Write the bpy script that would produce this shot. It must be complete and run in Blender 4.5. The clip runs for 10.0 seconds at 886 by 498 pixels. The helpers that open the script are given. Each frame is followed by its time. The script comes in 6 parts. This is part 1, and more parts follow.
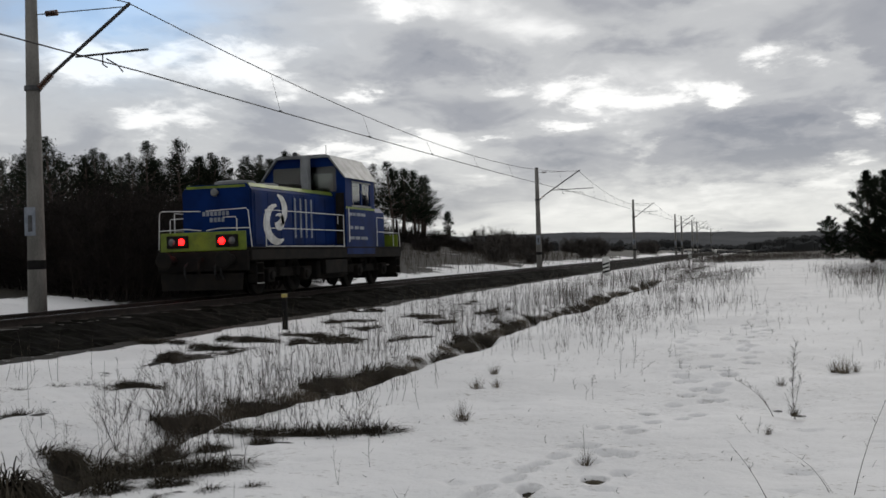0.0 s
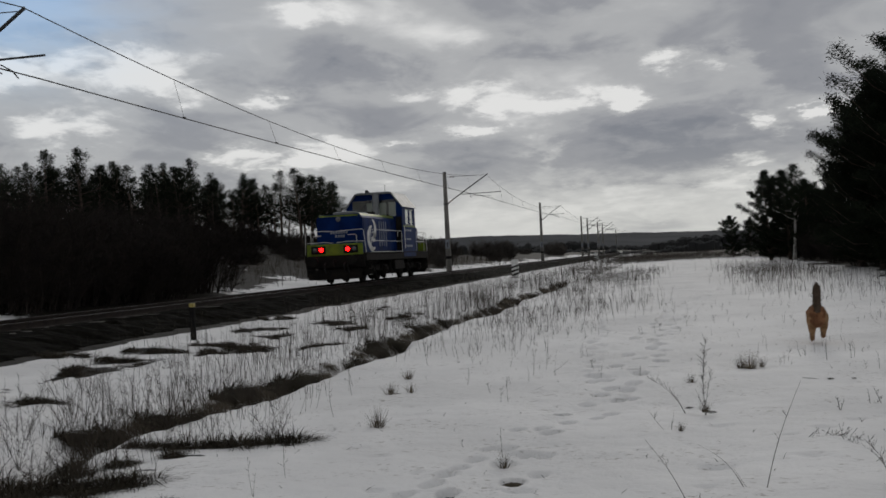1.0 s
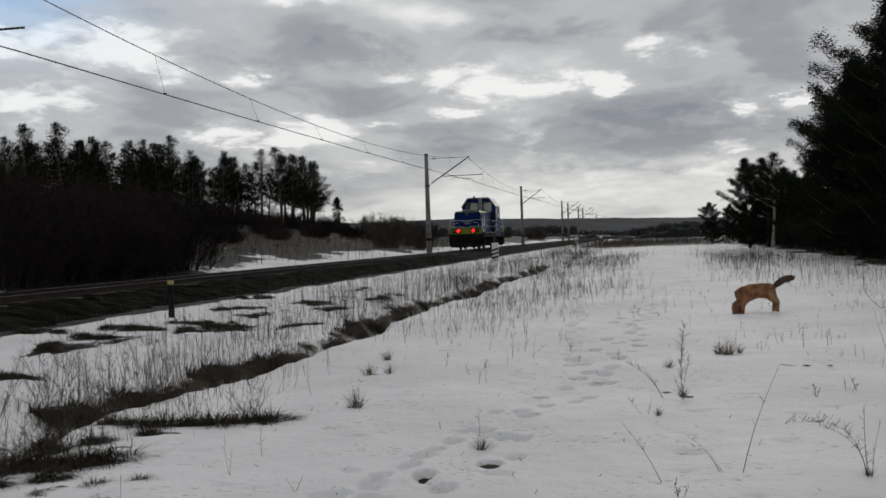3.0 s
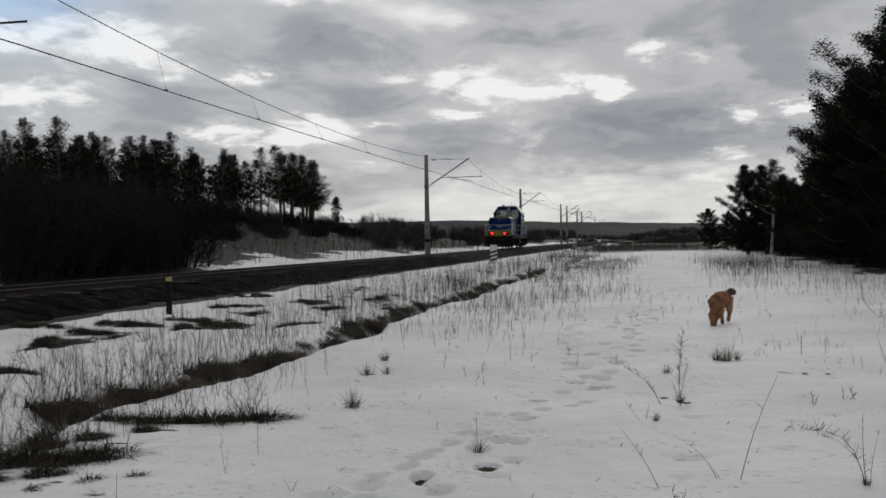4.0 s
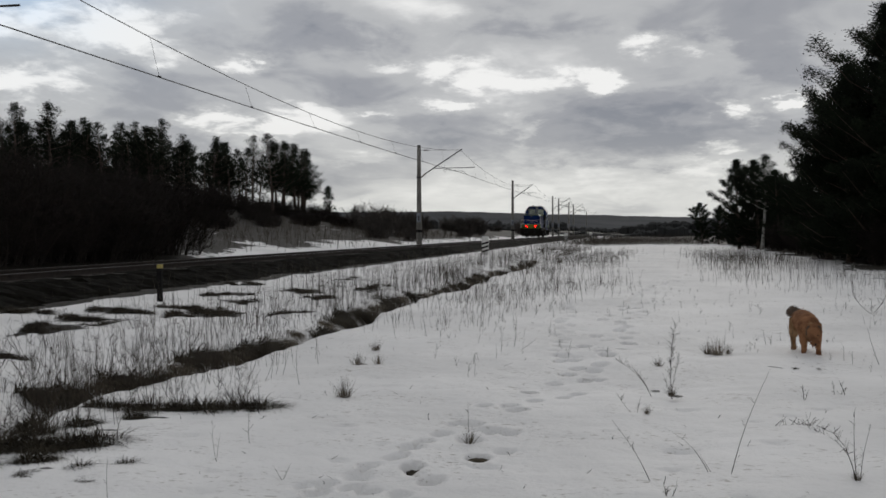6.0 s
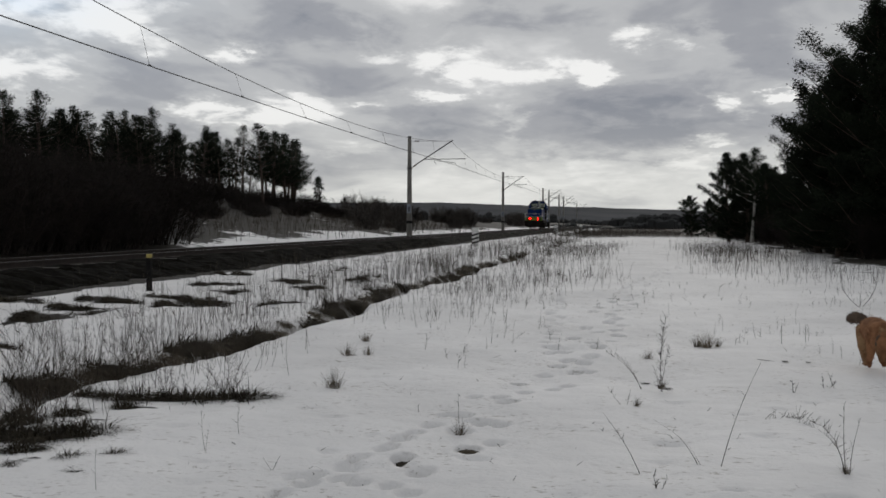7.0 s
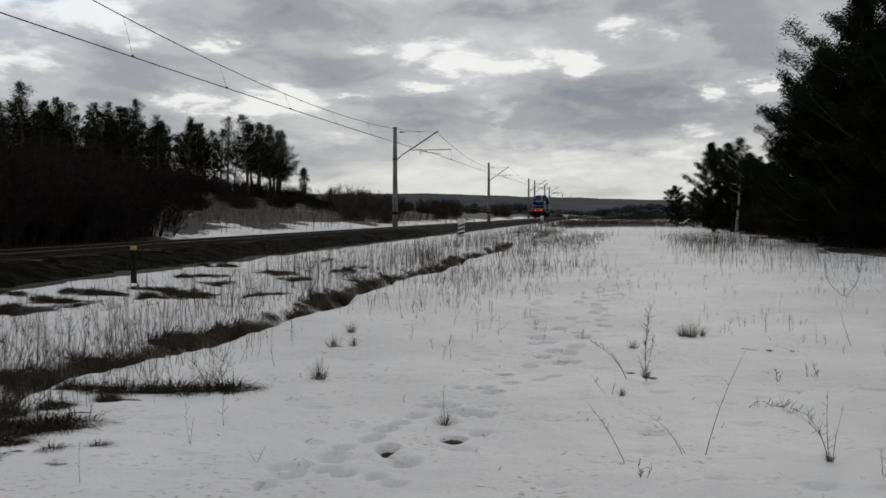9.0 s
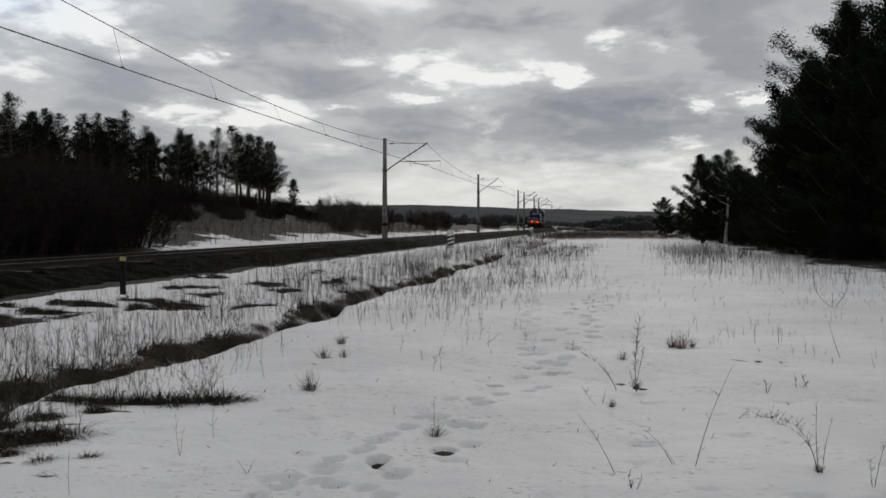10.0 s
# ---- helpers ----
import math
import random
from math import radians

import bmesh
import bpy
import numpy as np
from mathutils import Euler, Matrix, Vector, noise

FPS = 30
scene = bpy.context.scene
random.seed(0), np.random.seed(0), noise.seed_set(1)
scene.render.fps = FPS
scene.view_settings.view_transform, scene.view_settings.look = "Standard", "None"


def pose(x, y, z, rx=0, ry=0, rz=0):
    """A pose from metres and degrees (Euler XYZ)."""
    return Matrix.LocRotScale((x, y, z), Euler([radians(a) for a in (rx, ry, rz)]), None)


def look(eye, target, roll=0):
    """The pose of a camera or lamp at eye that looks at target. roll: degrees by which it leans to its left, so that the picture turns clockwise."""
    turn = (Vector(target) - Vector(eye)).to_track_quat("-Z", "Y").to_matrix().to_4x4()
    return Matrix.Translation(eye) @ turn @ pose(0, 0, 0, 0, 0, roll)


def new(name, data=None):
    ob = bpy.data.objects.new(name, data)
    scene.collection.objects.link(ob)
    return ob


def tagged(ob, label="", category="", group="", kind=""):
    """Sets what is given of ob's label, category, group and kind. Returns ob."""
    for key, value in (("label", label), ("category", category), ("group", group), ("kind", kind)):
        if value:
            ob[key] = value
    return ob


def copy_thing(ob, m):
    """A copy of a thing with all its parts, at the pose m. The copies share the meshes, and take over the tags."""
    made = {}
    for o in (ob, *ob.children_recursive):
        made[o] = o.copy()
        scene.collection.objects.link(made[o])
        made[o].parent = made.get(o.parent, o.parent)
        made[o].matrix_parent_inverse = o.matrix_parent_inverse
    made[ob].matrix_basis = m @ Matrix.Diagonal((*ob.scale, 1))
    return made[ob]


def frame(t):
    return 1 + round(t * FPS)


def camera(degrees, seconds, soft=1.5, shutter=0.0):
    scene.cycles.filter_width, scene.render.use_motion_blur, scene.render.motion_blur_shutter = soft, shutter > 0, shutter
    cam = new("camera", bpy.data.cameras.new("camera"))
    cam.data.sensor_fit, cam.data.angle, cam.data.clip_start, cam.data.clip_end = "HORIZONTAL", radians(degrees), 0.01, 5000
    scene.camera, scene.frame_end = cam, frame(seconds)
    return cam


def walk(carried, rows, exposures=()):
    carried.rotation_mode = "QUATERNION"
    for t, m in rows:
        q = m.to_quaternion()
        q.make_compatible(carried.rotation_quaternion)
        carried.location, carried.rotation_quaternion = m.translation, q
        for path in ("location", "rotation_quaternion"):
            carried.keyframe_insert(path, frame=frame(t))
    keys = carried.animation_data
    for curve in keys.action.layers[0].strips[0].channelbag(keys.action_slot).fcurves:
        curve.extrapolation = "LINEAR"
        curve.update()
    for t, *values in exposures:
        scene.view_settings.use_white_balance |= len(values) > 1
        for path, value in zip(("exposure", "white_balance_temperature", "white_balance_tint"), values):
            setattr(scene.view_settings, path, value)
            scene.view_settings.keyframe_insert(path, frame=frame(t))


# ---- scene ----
# the film's own slow change of exposure, in stops
EXPOSURES = ((0.0, -0.04), (0.2, -0.28), (0.4, -0.78), (0.7, -0.66), (1.0, -0.5), (1.5, -0.36), (2.5, -0.26), (5.0, -0.26), (10.0, -0.26))
ROWS = [  # seconds, tilt, lean, turn, place
    (0.0, 90.40, 1.81, 16.67, 0.116, -0.139, 1.622), (0.1, 90.47, 2.01, 14.56, 0.109, -0.120, 1.620), (0.2, 90.52, 2.31, 12.77, 0.102, -0.102, 1.617),
    (0.3, 90.58, 2.51, 11.82, 0.095, -0.083, 1.615), (0.4, 90.61, 2.71, 11.36, 0.088, -0.065, 1.612), (0.5, 90.61, 2.82, 11.27, 0.081, -0.046, 1.610),
    (0.7, 90.59, 2.88, 11.37, 0.074, -0.057, 1.612), (1.0, 90.48, 2.94, 11.89, 0.064, -0.073, 1.614), (1.5, 90.50, 2.67, 12.61, 0.063, -0.078, 1.619),
    (2.0, 90.14, 2.10, 11.51, 0.063, -0.050, 1.610), (2.5, 89.67, 2.28, 11.07, 0.062, -0.052, 1.604), (2.7, 89.50, 2.21, 10.97, 0.058, -0.049, 1.605),
    (3.8, 89.55, 1.06, 10.79, 0.035, -0.036, 1.607), (4.0, 89.56, 0.95, 10.76, 0.031, -0.033, 1.608), (4.5, 89.25, 1.05, 10.30, 0.031, -0.019, 1.603),
    (5.0, 88.88, 0.96, 10.39, 0.021, -0.018, 1.606), (5.5, 89.19, 0.42, 10.54, 0.015, -0.021, 1.604), (7.0, 88.61, -0.17, 9.79, -0.004, 0.004, 1.603),
    (7.5, 88.50, -0.31, 9.46, -0.008, 0.009, 1.601), (8.0, 88.64, -0.28, 9.28, -0.014, 0.000, 1.601), (8.5, 88.55, 0.06, 9.23, -0.008, -0.009, 1.598),
    (9.0, 88.13, 0.04, 9.05, 0.005, 0.014, 1.601), (9.5, 88.53, -0.10, 8.94, 0.005, 0.008, 1.602), (10.0, 88.73, 0.00, 8.50, 0.000, 0.000, 1.600),
]
cam = camera(44.3, 10.0, soft=1.6)
walk(cam, [(t, pose(x, y, z, rx, ry, rz)) for t, rx, ry, rz, x, y, z in ROWS], exposures=EXPOSURES)


# ---- sky, sun and exposure ----
def sky_world():
    w = bpy.data.worlds.new("sky")
    scene.world = w
    w.use_nodes = True
    nt = w.node_tree
    nt.nodes.clear()
    N, L = nt.nodes.new, nt.links.new

    def math_node(op, a, b=None, clamp=False):
        n = N("ShaderNodeMath")
        n.operation, n.use_clamp = op, clamp
        for i, v in enumerate((a, b)):
            if v is None:
                continue
            if isinstance(v, (int, float)):
                n.inputs[i].default_value = v
            else:
                L(v, n.inputs[i])
        return n.outputs[0]

    def ramp(fac, *stops):
        n = N("ShaderNodeValToRGB")
        n.color_ramp.interpolation = "EASE"
        while len(n.color_ramp.elements) < len(stops):
            n.color_ramp.elements.new(0.5)
        for e, (p, c) in zip(n.color_ramp.elements, stops):
            e.position, e.color = p, (*c, 1)
        L(fac, n.inputs[0])
        return n.outputs[0]

    def mix(fac, a, b):
        n = N("ShaderNodeMix")
        n.data_type = "RGBA"
        if isinstance(fac, (int, float)):
            n.inputs[0].default_value = fac
        else:
            L(fac, n.inputs[0])
        for s, v in ((n.inputs[6], a), (n.inputs[7], b)):
            if isinstance(v, tuple):
                s.default_value = (*v, 1)
            else:
                L(v, s)
        return n.outputs[2]

    def fbm(vec, scale, detail, rough, dist=0.0):
        n = N("ShaderNodeTexNoise")
        n.inputs["Scale"].default_value, n.inputs["Detail"].default_value = scale, detail
        n.inputs["Roughness"].default_value, n.inputs["Distortion"].default_value = rough, dist
        L(vec, n.inputs["Vector"])
        return n.outputs["Fac"]

    coord = N("ShaderNodeTexCoord").outputs["Generated"]
    sep = N("ShaderNodeSeparateXYZ")
    L(coord, sep.inputs[0])
    up = math_node("MAXIMUM", sep.outputs["Z"], 0.0)
    lift = math_node("ADD", up, 0.20)
    flat = N("ShaderNodeCombineXYZ")
    L(math_node("DIVIDE", sep.outputs["X"], lift), flat.inputs[0])
    L(math_node("DIVIDE", sep.outputs["Y"], lift), flat.inputs[1])
    flat.inputs[2].default_value = 3.1
    mapped = N("ShaderNodeMapping")
    mapped.inputs["Location"].default_value = (0.35, 1.2, 0)
    mapped.inputs["Rotation"].default_value = (0, 0, 0.1)
    mapped.inputs["Scale"].default_value = (1.0, 0.85, 1)
    L(flat.outputs[0], mapped.inputs[0])
    v = mapped.outputs[0]
    big, fine = fbm(v, 1.35, 7, 0.52, 0.35), fbm(v, 4.2, 5, 0.52, 0.6)
    lump = math_node("ADD", math_node("MULTIPLY", big, 0.52), math_node("MULTIPLY", fine, 0.34))
    lump = math_node("ADD", lump, 0.075)
    # degrees to the right of the line's direction, and above the horizon, roughened
    east = math_node("MULTIPLY", math_node("ARCTAN2", sep.outputs["X"], sep.outputs["Y"]), 57.3)
    high = math_node("MULTIPLY", math_node("ARCSINE", sep.outputs["Z"]), 57.3)
    east = math_node("ADD", east, math_node("MULTIPLY", math_node("SUBTRACT", fbm(v, 5.0, 8, 0.62), 0.5), 6.0))
    high = math_node("ADD", high, math_node("MULTIPLY", math_node("SUBTRACT", fbm(v, 6.5, 8, 0.62), 0.5), 2.6))
    patchy = math_node("MULTIPLY", math_node("SUBTRACT", fbm(v, 7.0, 6, 0.6, 0.3), 0.28), 3.6)
    for a, e, wa, we, gain in CLOUD_BREAKS:
        da = math_node("DIVIDE", math_node("SUBTRACT", east, a), wa)
        de = math_node("DIVIDE", math_node("SUBTRACT", high, e), we)
        q = math_node("ADD", math_node("MULTIPLY", da, da), math_node("MULTIPLY", de, de))
        bell = math_node("DIVIDE", 1.0, math_node("ADD", math_node("MULTIPLY", q, q), 1.0))
        lump = math_node("ADD", lump, math_node("MULTIPLY", math_node("MULTIPLY", bell, patchy), gain))
    cloud = ramp(lump, (0.33, (0.27, 0.288, 0.33)), (0.45, (0.37, 0.382, 0.415)), (0.56, (0.53, 0.54, 0.555)), (0.74, (0.98, 0.98, 0.97)))
    # paler cloud low over the horizon
    low = ramp(up, (0.0, (1, 1, 1)), (0.13, (0, 0, 0)))
    pale = ramp(lump, (0.34, (0.50, 0.505, 0.505)), (0.62, (0.84, 0.84, 0.80)))
    cloud = mix(math_node("MULTIPLY", low, 0.85), cloud, pale)
    # gaps of blue
    sky = N("ShaderNodeTexSky")
    sky.sky_type, sky.sun_disc = "NISHITA", False
    sky.dust_density, sky.ozone_density = 0.1, 4.0
    sky.sun_elevation, sky.sun_rotation = radians(SUN_UP), radians(SUN_TURN)
    scaled = N("ShaderNodeVectorMath")
    scaled.operation = "SCALE"
    L(sky.outputs[0], scaled.inputs[0])
    scaled.inputs["Scale"].default_value = 0.2
    da = math_node("DIVIDE", math_node("SUBTRACT", east, -33.5), 6.0)
    de = math_node("DIVIDE", math_node("SUBTRACT", high, 14.0), 3.2)
    q = math_node("ADD", math_node("MULTIPLY", da, da), math_node("MULTIPLY", de, de))
    here = math_node("DIVIDE", 1.0, math_node("ADD", math_node("MULTIPLY", q, q), 1.0))
    holes = ramp(fbm(v, 0.8, 5, 0.5, 0.2), (0.62, (0, 0, 0)), (0.72, (1, 1, 1)))
    gap = math_node("MAXIMUM", math_node("MULTIPLY", here, 0.48), math_node("MULTIPLY", math_node("MULTIPLY", holes, 0.8), ramp(up, (0.24, (0, 0, 0)), (0.4, (1, 1, 1)))))
    colour = mix(gap, cloud, scaled.outputs[0])
    bg, out = N("ShaderNodeBackground"), N("ShaderNodeOutputWorld")
    bg.inputs["Strength"].default_value = SKY_STRENGTH
    L(colour, bg.inputs["Color"])
    L(bg.outputs[0], out.inputs["Surface"])


# bright rifts and dark masses of the cloud: degrees east of the line, above the horizon, half widths, gain
CLOUD_BREAKS = (
    (0.9, 9.6, 2.0, 0.65, 0.26), (3.9, 9.7, 1.1, 0.42, 0.10), (-9.5, 8.3, 1.7, 0.59, 0.22), (-5.1, 7.8, 3.1, 0.48, 0.20), (-2.4, 7.8, 1.3, 0.36, 0.18), (-9.8, 6.6, 1.6, 0.33, 0.22),
    (-6.4, 5.4, 0.7, 0.83, 0.17), (5.2, 5.9, 0.6, 0.53, 0.36), (3.3, 5.6, 0.5, 0.27, 0.15), (3.0, 3.3, 1.7, 0.36, 0.18), (7.9, 6.4, 0.7, 0.36, 0.25), (-4.0, 2.3, 7.4, 0.77, 0.12),
    (-20.6, 8.7, 1.1, 0.48, 0.20), (-18.1, 5.7, 2.3, 0.65, 0.24), (-21.6, 5.7, 1.7, 0.74, 0.24), (-13.4, 6.1, 1.1, 0.24, 0.18), (-14.6, 3.9, 1.7, 0.42, 0.14), (-30.8, 7.3, 2.6, 0.89, 0.18),
    (-28.4, 10.7, 3.4, 0.89, 0.14), (-12.7, 8.7, 1.1, 0.36, 0.12), (4.0, 4.3, 0.6, 0.21, 0.22), (-18.2, 13.0, 1.5, 0.6, 0.26), (-34.5, 10.6, 2.2, 1.2, 0.20), (-25.5, 9.4, 2.4, 0.8, 0.14),
    (-30.0, 9.5, 7.0, 2.6, 0.06), (-16.8, 10.1, 4.6, 1.34, -0.09), (0.4, 5.7, 4.0, 1.49, -0.12), (-3.9, 3.8, 5.7, 0.59, -0.09), (-25.7, 8.2, 2.0, 0.77, -0.06), (6.3, 8.3, 2.3, 1.19, -0.09), (-6.8, 10.6, 5.1, 0.77, -0.08),
    (-11.0, 5.0, 2.3, 0.53, -0.10), (-15.1, 7.1, 1.4, 0.42, -0.06), (-5.0, 13.5, 6.0, 1.0, -0.08),
)
SUN_UP, SUN_TURN, SKY_STRENGTH = 17.0, 4.0, 1.07
sky_world()
sun = new("sun", bpy.data.lights.new("sun", "SUN"))
sun.data.energy, sun.data.angle, sun.data.color = 0.6, radians(18), (1.0, 0.95, 0.88)
sun.matrix_world = look((math.sin(radians(SUN_TURN)) * 50, math.cos(radians(SUN_TURN)) * 50, 50 * math.tan(radians(SUN_UP))), (0, 0, 0))


# ---- materials ----
def material(name, base, rough=0.7, metal=0.0, second=None, scale=4.0, amount=0.5, bump=0.3, fine=40.0, spec=0.3, glow=None, vary=0.0, stretch=(1, 1, 1)):
    """A surface with colour and relief at two scales."""
    m = bpy.data.materials.new(name)
    m.use_nodes = True
    nt = m.node_tree
    N, L = nt.nodes.new, nt.links.new
    b = nt.nodes["Principled BSDF"]
    b.inputs["Roughness"].default_value, b.inputs["Metallic"].default_value = rough, metal
    b.inputs["Specular IOR Level"].default_value = spec
    tc, mp = N("ShaderNodeTexCoord"), N("ShaderNodeMapping")
    mp.inputs["Scale"].default_value = stretch
    L(tc.outputs["Object"], mp.inputs[0])
    n1, n2 = N("ShaderNodeTexNoise"), N("ShaderNodeTexNoise")
    for n, s, d in ((n1, scale, 5), (n2, fine, 3)):
        n.inputs["Scale"].default_value, n.inputs["Detail"].default_value = s, d
        L(mp.outputs[0], n.inputs["Vector"])
    second = second or tuple(c * 0.6 for c in base)
    r = N("ShaderNodeValToRGB")
    r.color_ramp.elements[0].position, r.color_ramp.elements[0].color = 0.5 - 0.25 * amount - 0.02, (*second, 1)
    r.color_ramp.elements[1].position, r.color_ramp.elements[1].color = 0.5 + 0.12, (*base, 1)
    mx = N("ShaderNodeMath")
    mx.operation = "MULTIPLY_ADD"
    L(n2.outputs["Fac"], mx.inputs[0])
    mx.inputs[1].default_value = 0.35
    L(n1.outputs["Fac"], mx.inputs[2])
    sub = N("ShaderNodeMath")
    sub.operation = "SUBTRACT"
    L(mx.outputs[0], sub.inputs[0])
    sub.inputs[1].default_value = 0.175
    L(sub.outputs[0], r.inputs[0])
    col = r.outputs[0]
    if vary:
        info, geo, hsv = N("ShaderNodeObjectInfo"), N("ShaderNodeNewGeometry"), N("ShaderNodeHueSaturation")
        ad = N("ShaderNodeMath")
        ad.operation = "ADD"
        L(info.outputs["Random"], ad.inputs[0])
        L(geo.outputs["Random Per Island"], ad.inputs[1])
        mr = N("ShaderNodeMapRange")
        mr.inputs["From Max"].default_value = 2.0
        mr.inputs["To Min"].default_value, mr.inputs["To Max"].default_value = 1 - vary, 1 + vary
        L(ad.outputs[0], mr.inputs[0])
        L(mr.outputs[0], hsv.inputs["Value"])
        L(col, hsv.inputs["Color"])
        col = hsv.outputs[0]
    L(col, b.inputs["Base Color"])
    if bump:
        bp = N("ShaderNodeBump")
        bp.inputs["Strength"].default_value, bp.inputs["Distance"].default_value = bump, 0.02
        L(sub.outputs[0], bp.inputs["Height"])
        L(bp.outputs[0], b.inputs["Normal"])
    if glow:
        b.inputs["Emission Color"].default_value, b.inputs["Emission Strength"].default_value = (*glow[0], 1), glow[1]
    return m


def ground_material():
    """Old snow, with bare turf and soil where the mesh's 'bare' value is high."""
    m = bpy.data.materials.new("snow_and_turf")
    m.use_nodes = True
    nt = m.node_tree
    N, L = nt.nodes.new, nt.links.new
    b = nt.nodes["Principled BSDF"]
    tc = N("ShaderNodeTexCoord")

    def noise_node(scale, detail=5, rough=0.55, mapping=None):
        n = N("ShaderNodeTexNoise")
        n.inputs["Scale"].default_value, n.inputs["Detail"].default_value, n.inputs["Roughness"].default_value = scale, detail, rough
        src = tc.outputs["Object"]
        if mapping:
            mp = N("ShaderNodeMapping")
            mp.inputs["Scale"].default_value = mapping
            L(src, mp.inputs[0])
            src = mp.outputs[0]
        L(src, n.inputs["Vector"])
        return n.outputs["Fac"]

    def ramp(fac, *stops):
        n = N("ShaderNodeValToRGB")
        while len(n.color_ramp.elements) < len(stops):
            n.color_ramp.elements.new(0.5)
        for e, (p, c) in zip(n.color_ramp.elements, stops):
            e.position, e.color = p, (*c, 1) if isinstance(c, tuple) else (c, c, c, 1)
        L(fac, n.inputs[0])
        return n.outputs[0]

    def mix(fac, a, c):
        n = N("ShaderNodeMix")
        n.data_type = "RGBA"
        L(fac, n.inputs[0])
        L(a, n.inputs[6])
        L(c, n.inputs[7])
        return n.outputs[2]

    def op(kind, a, c, clamp=False):
        n = N("ShaderNodeMath")
        n.operation, n.use_clamp = kind, clamp
        for i, v in enumerate((a, c)):
            if isinstance(v, (int, float)):
                n.inputs[i].default_value = v
            else:
                L(v, n.inputs[i])
        return n.outputs[0]

    at = N("ShaderNodeAttribute")
    at.attribute_name = "bare"
    grain = noise_node(3.4, 8, 0.68, (1.0, 0.6, 1))
    edge = op("ADD", at.outputs["Fac"], op("MULTIPLY", op("SUBTRACT", grain, 0.5), 2.1))
    mask = ramp(edge, (0.46, 0.0), (0.56, 1.0))
    snow = ramp(noise_node(0.35, 6), (0.35, (0.73, 0.722, 0.71)), (0.62, (0.85, 0.84, 0.825)))
    dirt = ramp(noise_node(20, 4, 0.7, (0.6, 1.0, 1)), (0.57, 0.0), (0.66, 0.75))
    specks = ramp(noise_node(1.1, 5), (0.44, 0.0), (0.62, 1.0))
    turf = ramp(noise_node(9, 6, 0.65), (0.3, (0.009, 0.008, 0.006)), (0.5, (0.021, 0.018, 0.013)), (0.70, (0.046, 0.039, 0.027)))
    soft = N("ShaderNodeRGB")
    soft.outputs[0].default_value = (0.16, 0.13, 0.09, 1)
    snow = mix(op("MULTIPLY", dirt, specks), snow, soft.outputs[0])
    L(mix(mask, snow, turf), b.inputs["Base Color"])
    b.inputs["Roughness"].default_value = 0.75
    b.inputs["Specular IOR Level"].default_value = 0.2
    h = op("ADD", op("MULTIPLY", noise_node(3.0, 6, 0.6), 1.0), op("MULTIPLY", noise_node(22, 4, 0.6), 0.22))
    bp = N("ShaderNodeBump")
    bp.inputs["Strength"].default_value, bp.inputs["Distance"].default_value = 0.55, 0.06
    L(h, bp.inputs["Height"])
    L(bp.outputs[0], b.inputs["Normal"])
    return m


SNOW = ground_material()
# the stones' self-shadow is put into this near-black colour, along with dirt
BALLAST = material("ballast_stone", (0.010, 0.0097, 0.007), 0.95, second=(0.005, 0.0045, 0.004), scale=9, fine=60, bump=0.9, spec=0.03)
CONCRETE = material("weathered_concrete", (0.21, 0.20, 0.18), 0.85, second=(0.11, 0.105, 0.095), scale=2.2, fine=45, stretch=(1, 1, 0.3))
SLEEPER = material("stained_concrete", (0.15, 0.14, 0.125), 0.9, second=(0.06, 0.055, 0.05), scale=5)
RAIL_STEEL = material("rusted_rail", (0.035, 0.026, 0.021), 0.85, 0.0, second=(0.018, 0.014, 0.012), scale=6)
RAIL_TOP = material("polished_rail_head", (0.45, 0.45, 0.46), 0.28, 1.0, scale=20, bump=0.05)
STEEL_DARK = material("galvanised_dark_steel", (0.09, 0.09, 0.092), 0.55, 0.6, scale=8)
WIRE = material("weathered_copper_wire", (0.045, 0.043, 0.042), 0.6, 0.3, scale=3, bump=0)
PORCELAIN = material("brown_porcelain", (0.09, 0.045, 0.03), 0.25, spec=0.5, bump=0)
WHITE_PAINT = material("white_paint", (0.72, 0.72, 0.70), 0.5, second=(0.5, 0.49, 0.46), scale=5, bump=0.1)
BLACK_PAINT = material("black_paint", (0.010, 0.010, 0.010), 0.9, second=(0.018, 0.017, 0.016), scale=5, bump=0.1, spec=0.05)
YELLOW_PAINT = material("yellow_paint", (0.40, 0.33, 0.10), 0.5, scale=6, bump=0.1)
LOCO_BLUE = material("dark_blue_enamel", (0.0028, 0.020, 0.105), 0.5, second=(0.002, 0.011, 0.055), scale=1.6, spec=0.05, bump=0.05, amount=0.8)
LOCO_LIME = material("lime_green_enamel", (0.17, 0.235, 0.008), 0.45, second=(0.09, 0.125, 0.006), scale=2.5, spec=0.45, bump=0.05)
LOCO_FRAME = material("sooty_black_frame", (0.011, 0.0105, 0.010), 0.85, second=(0.02, 0.017, 0.014), scale=3, bump=0.3, spec=0.1)
LOCO_ROOF = material("grey_roof_paint", (0.24, 0.25, 0.25), 0.5, second=(0.13, 0.135, 0.135), scale=2, bump=0.1)
LOCO_GREY = material("louvre_grey", (0.27, 0.29, 0.33), 0.5, second=(0.15, 0.17, 0.2), scale=3, bump=0.1)
RED_GLOW = material("red_tail_light", (0.5, 0.01, 0.01), 0.3, bump=0, glow=((1.0, 0.0015, 0.0015), 38.0))
LENS = material("clear_lamp_lens", (0.12, 0.125, 0.125), 0.12, spec=0.6, bump=0)
RUBBER = material("black_rubber", (0.018, 0.018, 0.018), 0.8, bump=0.1)


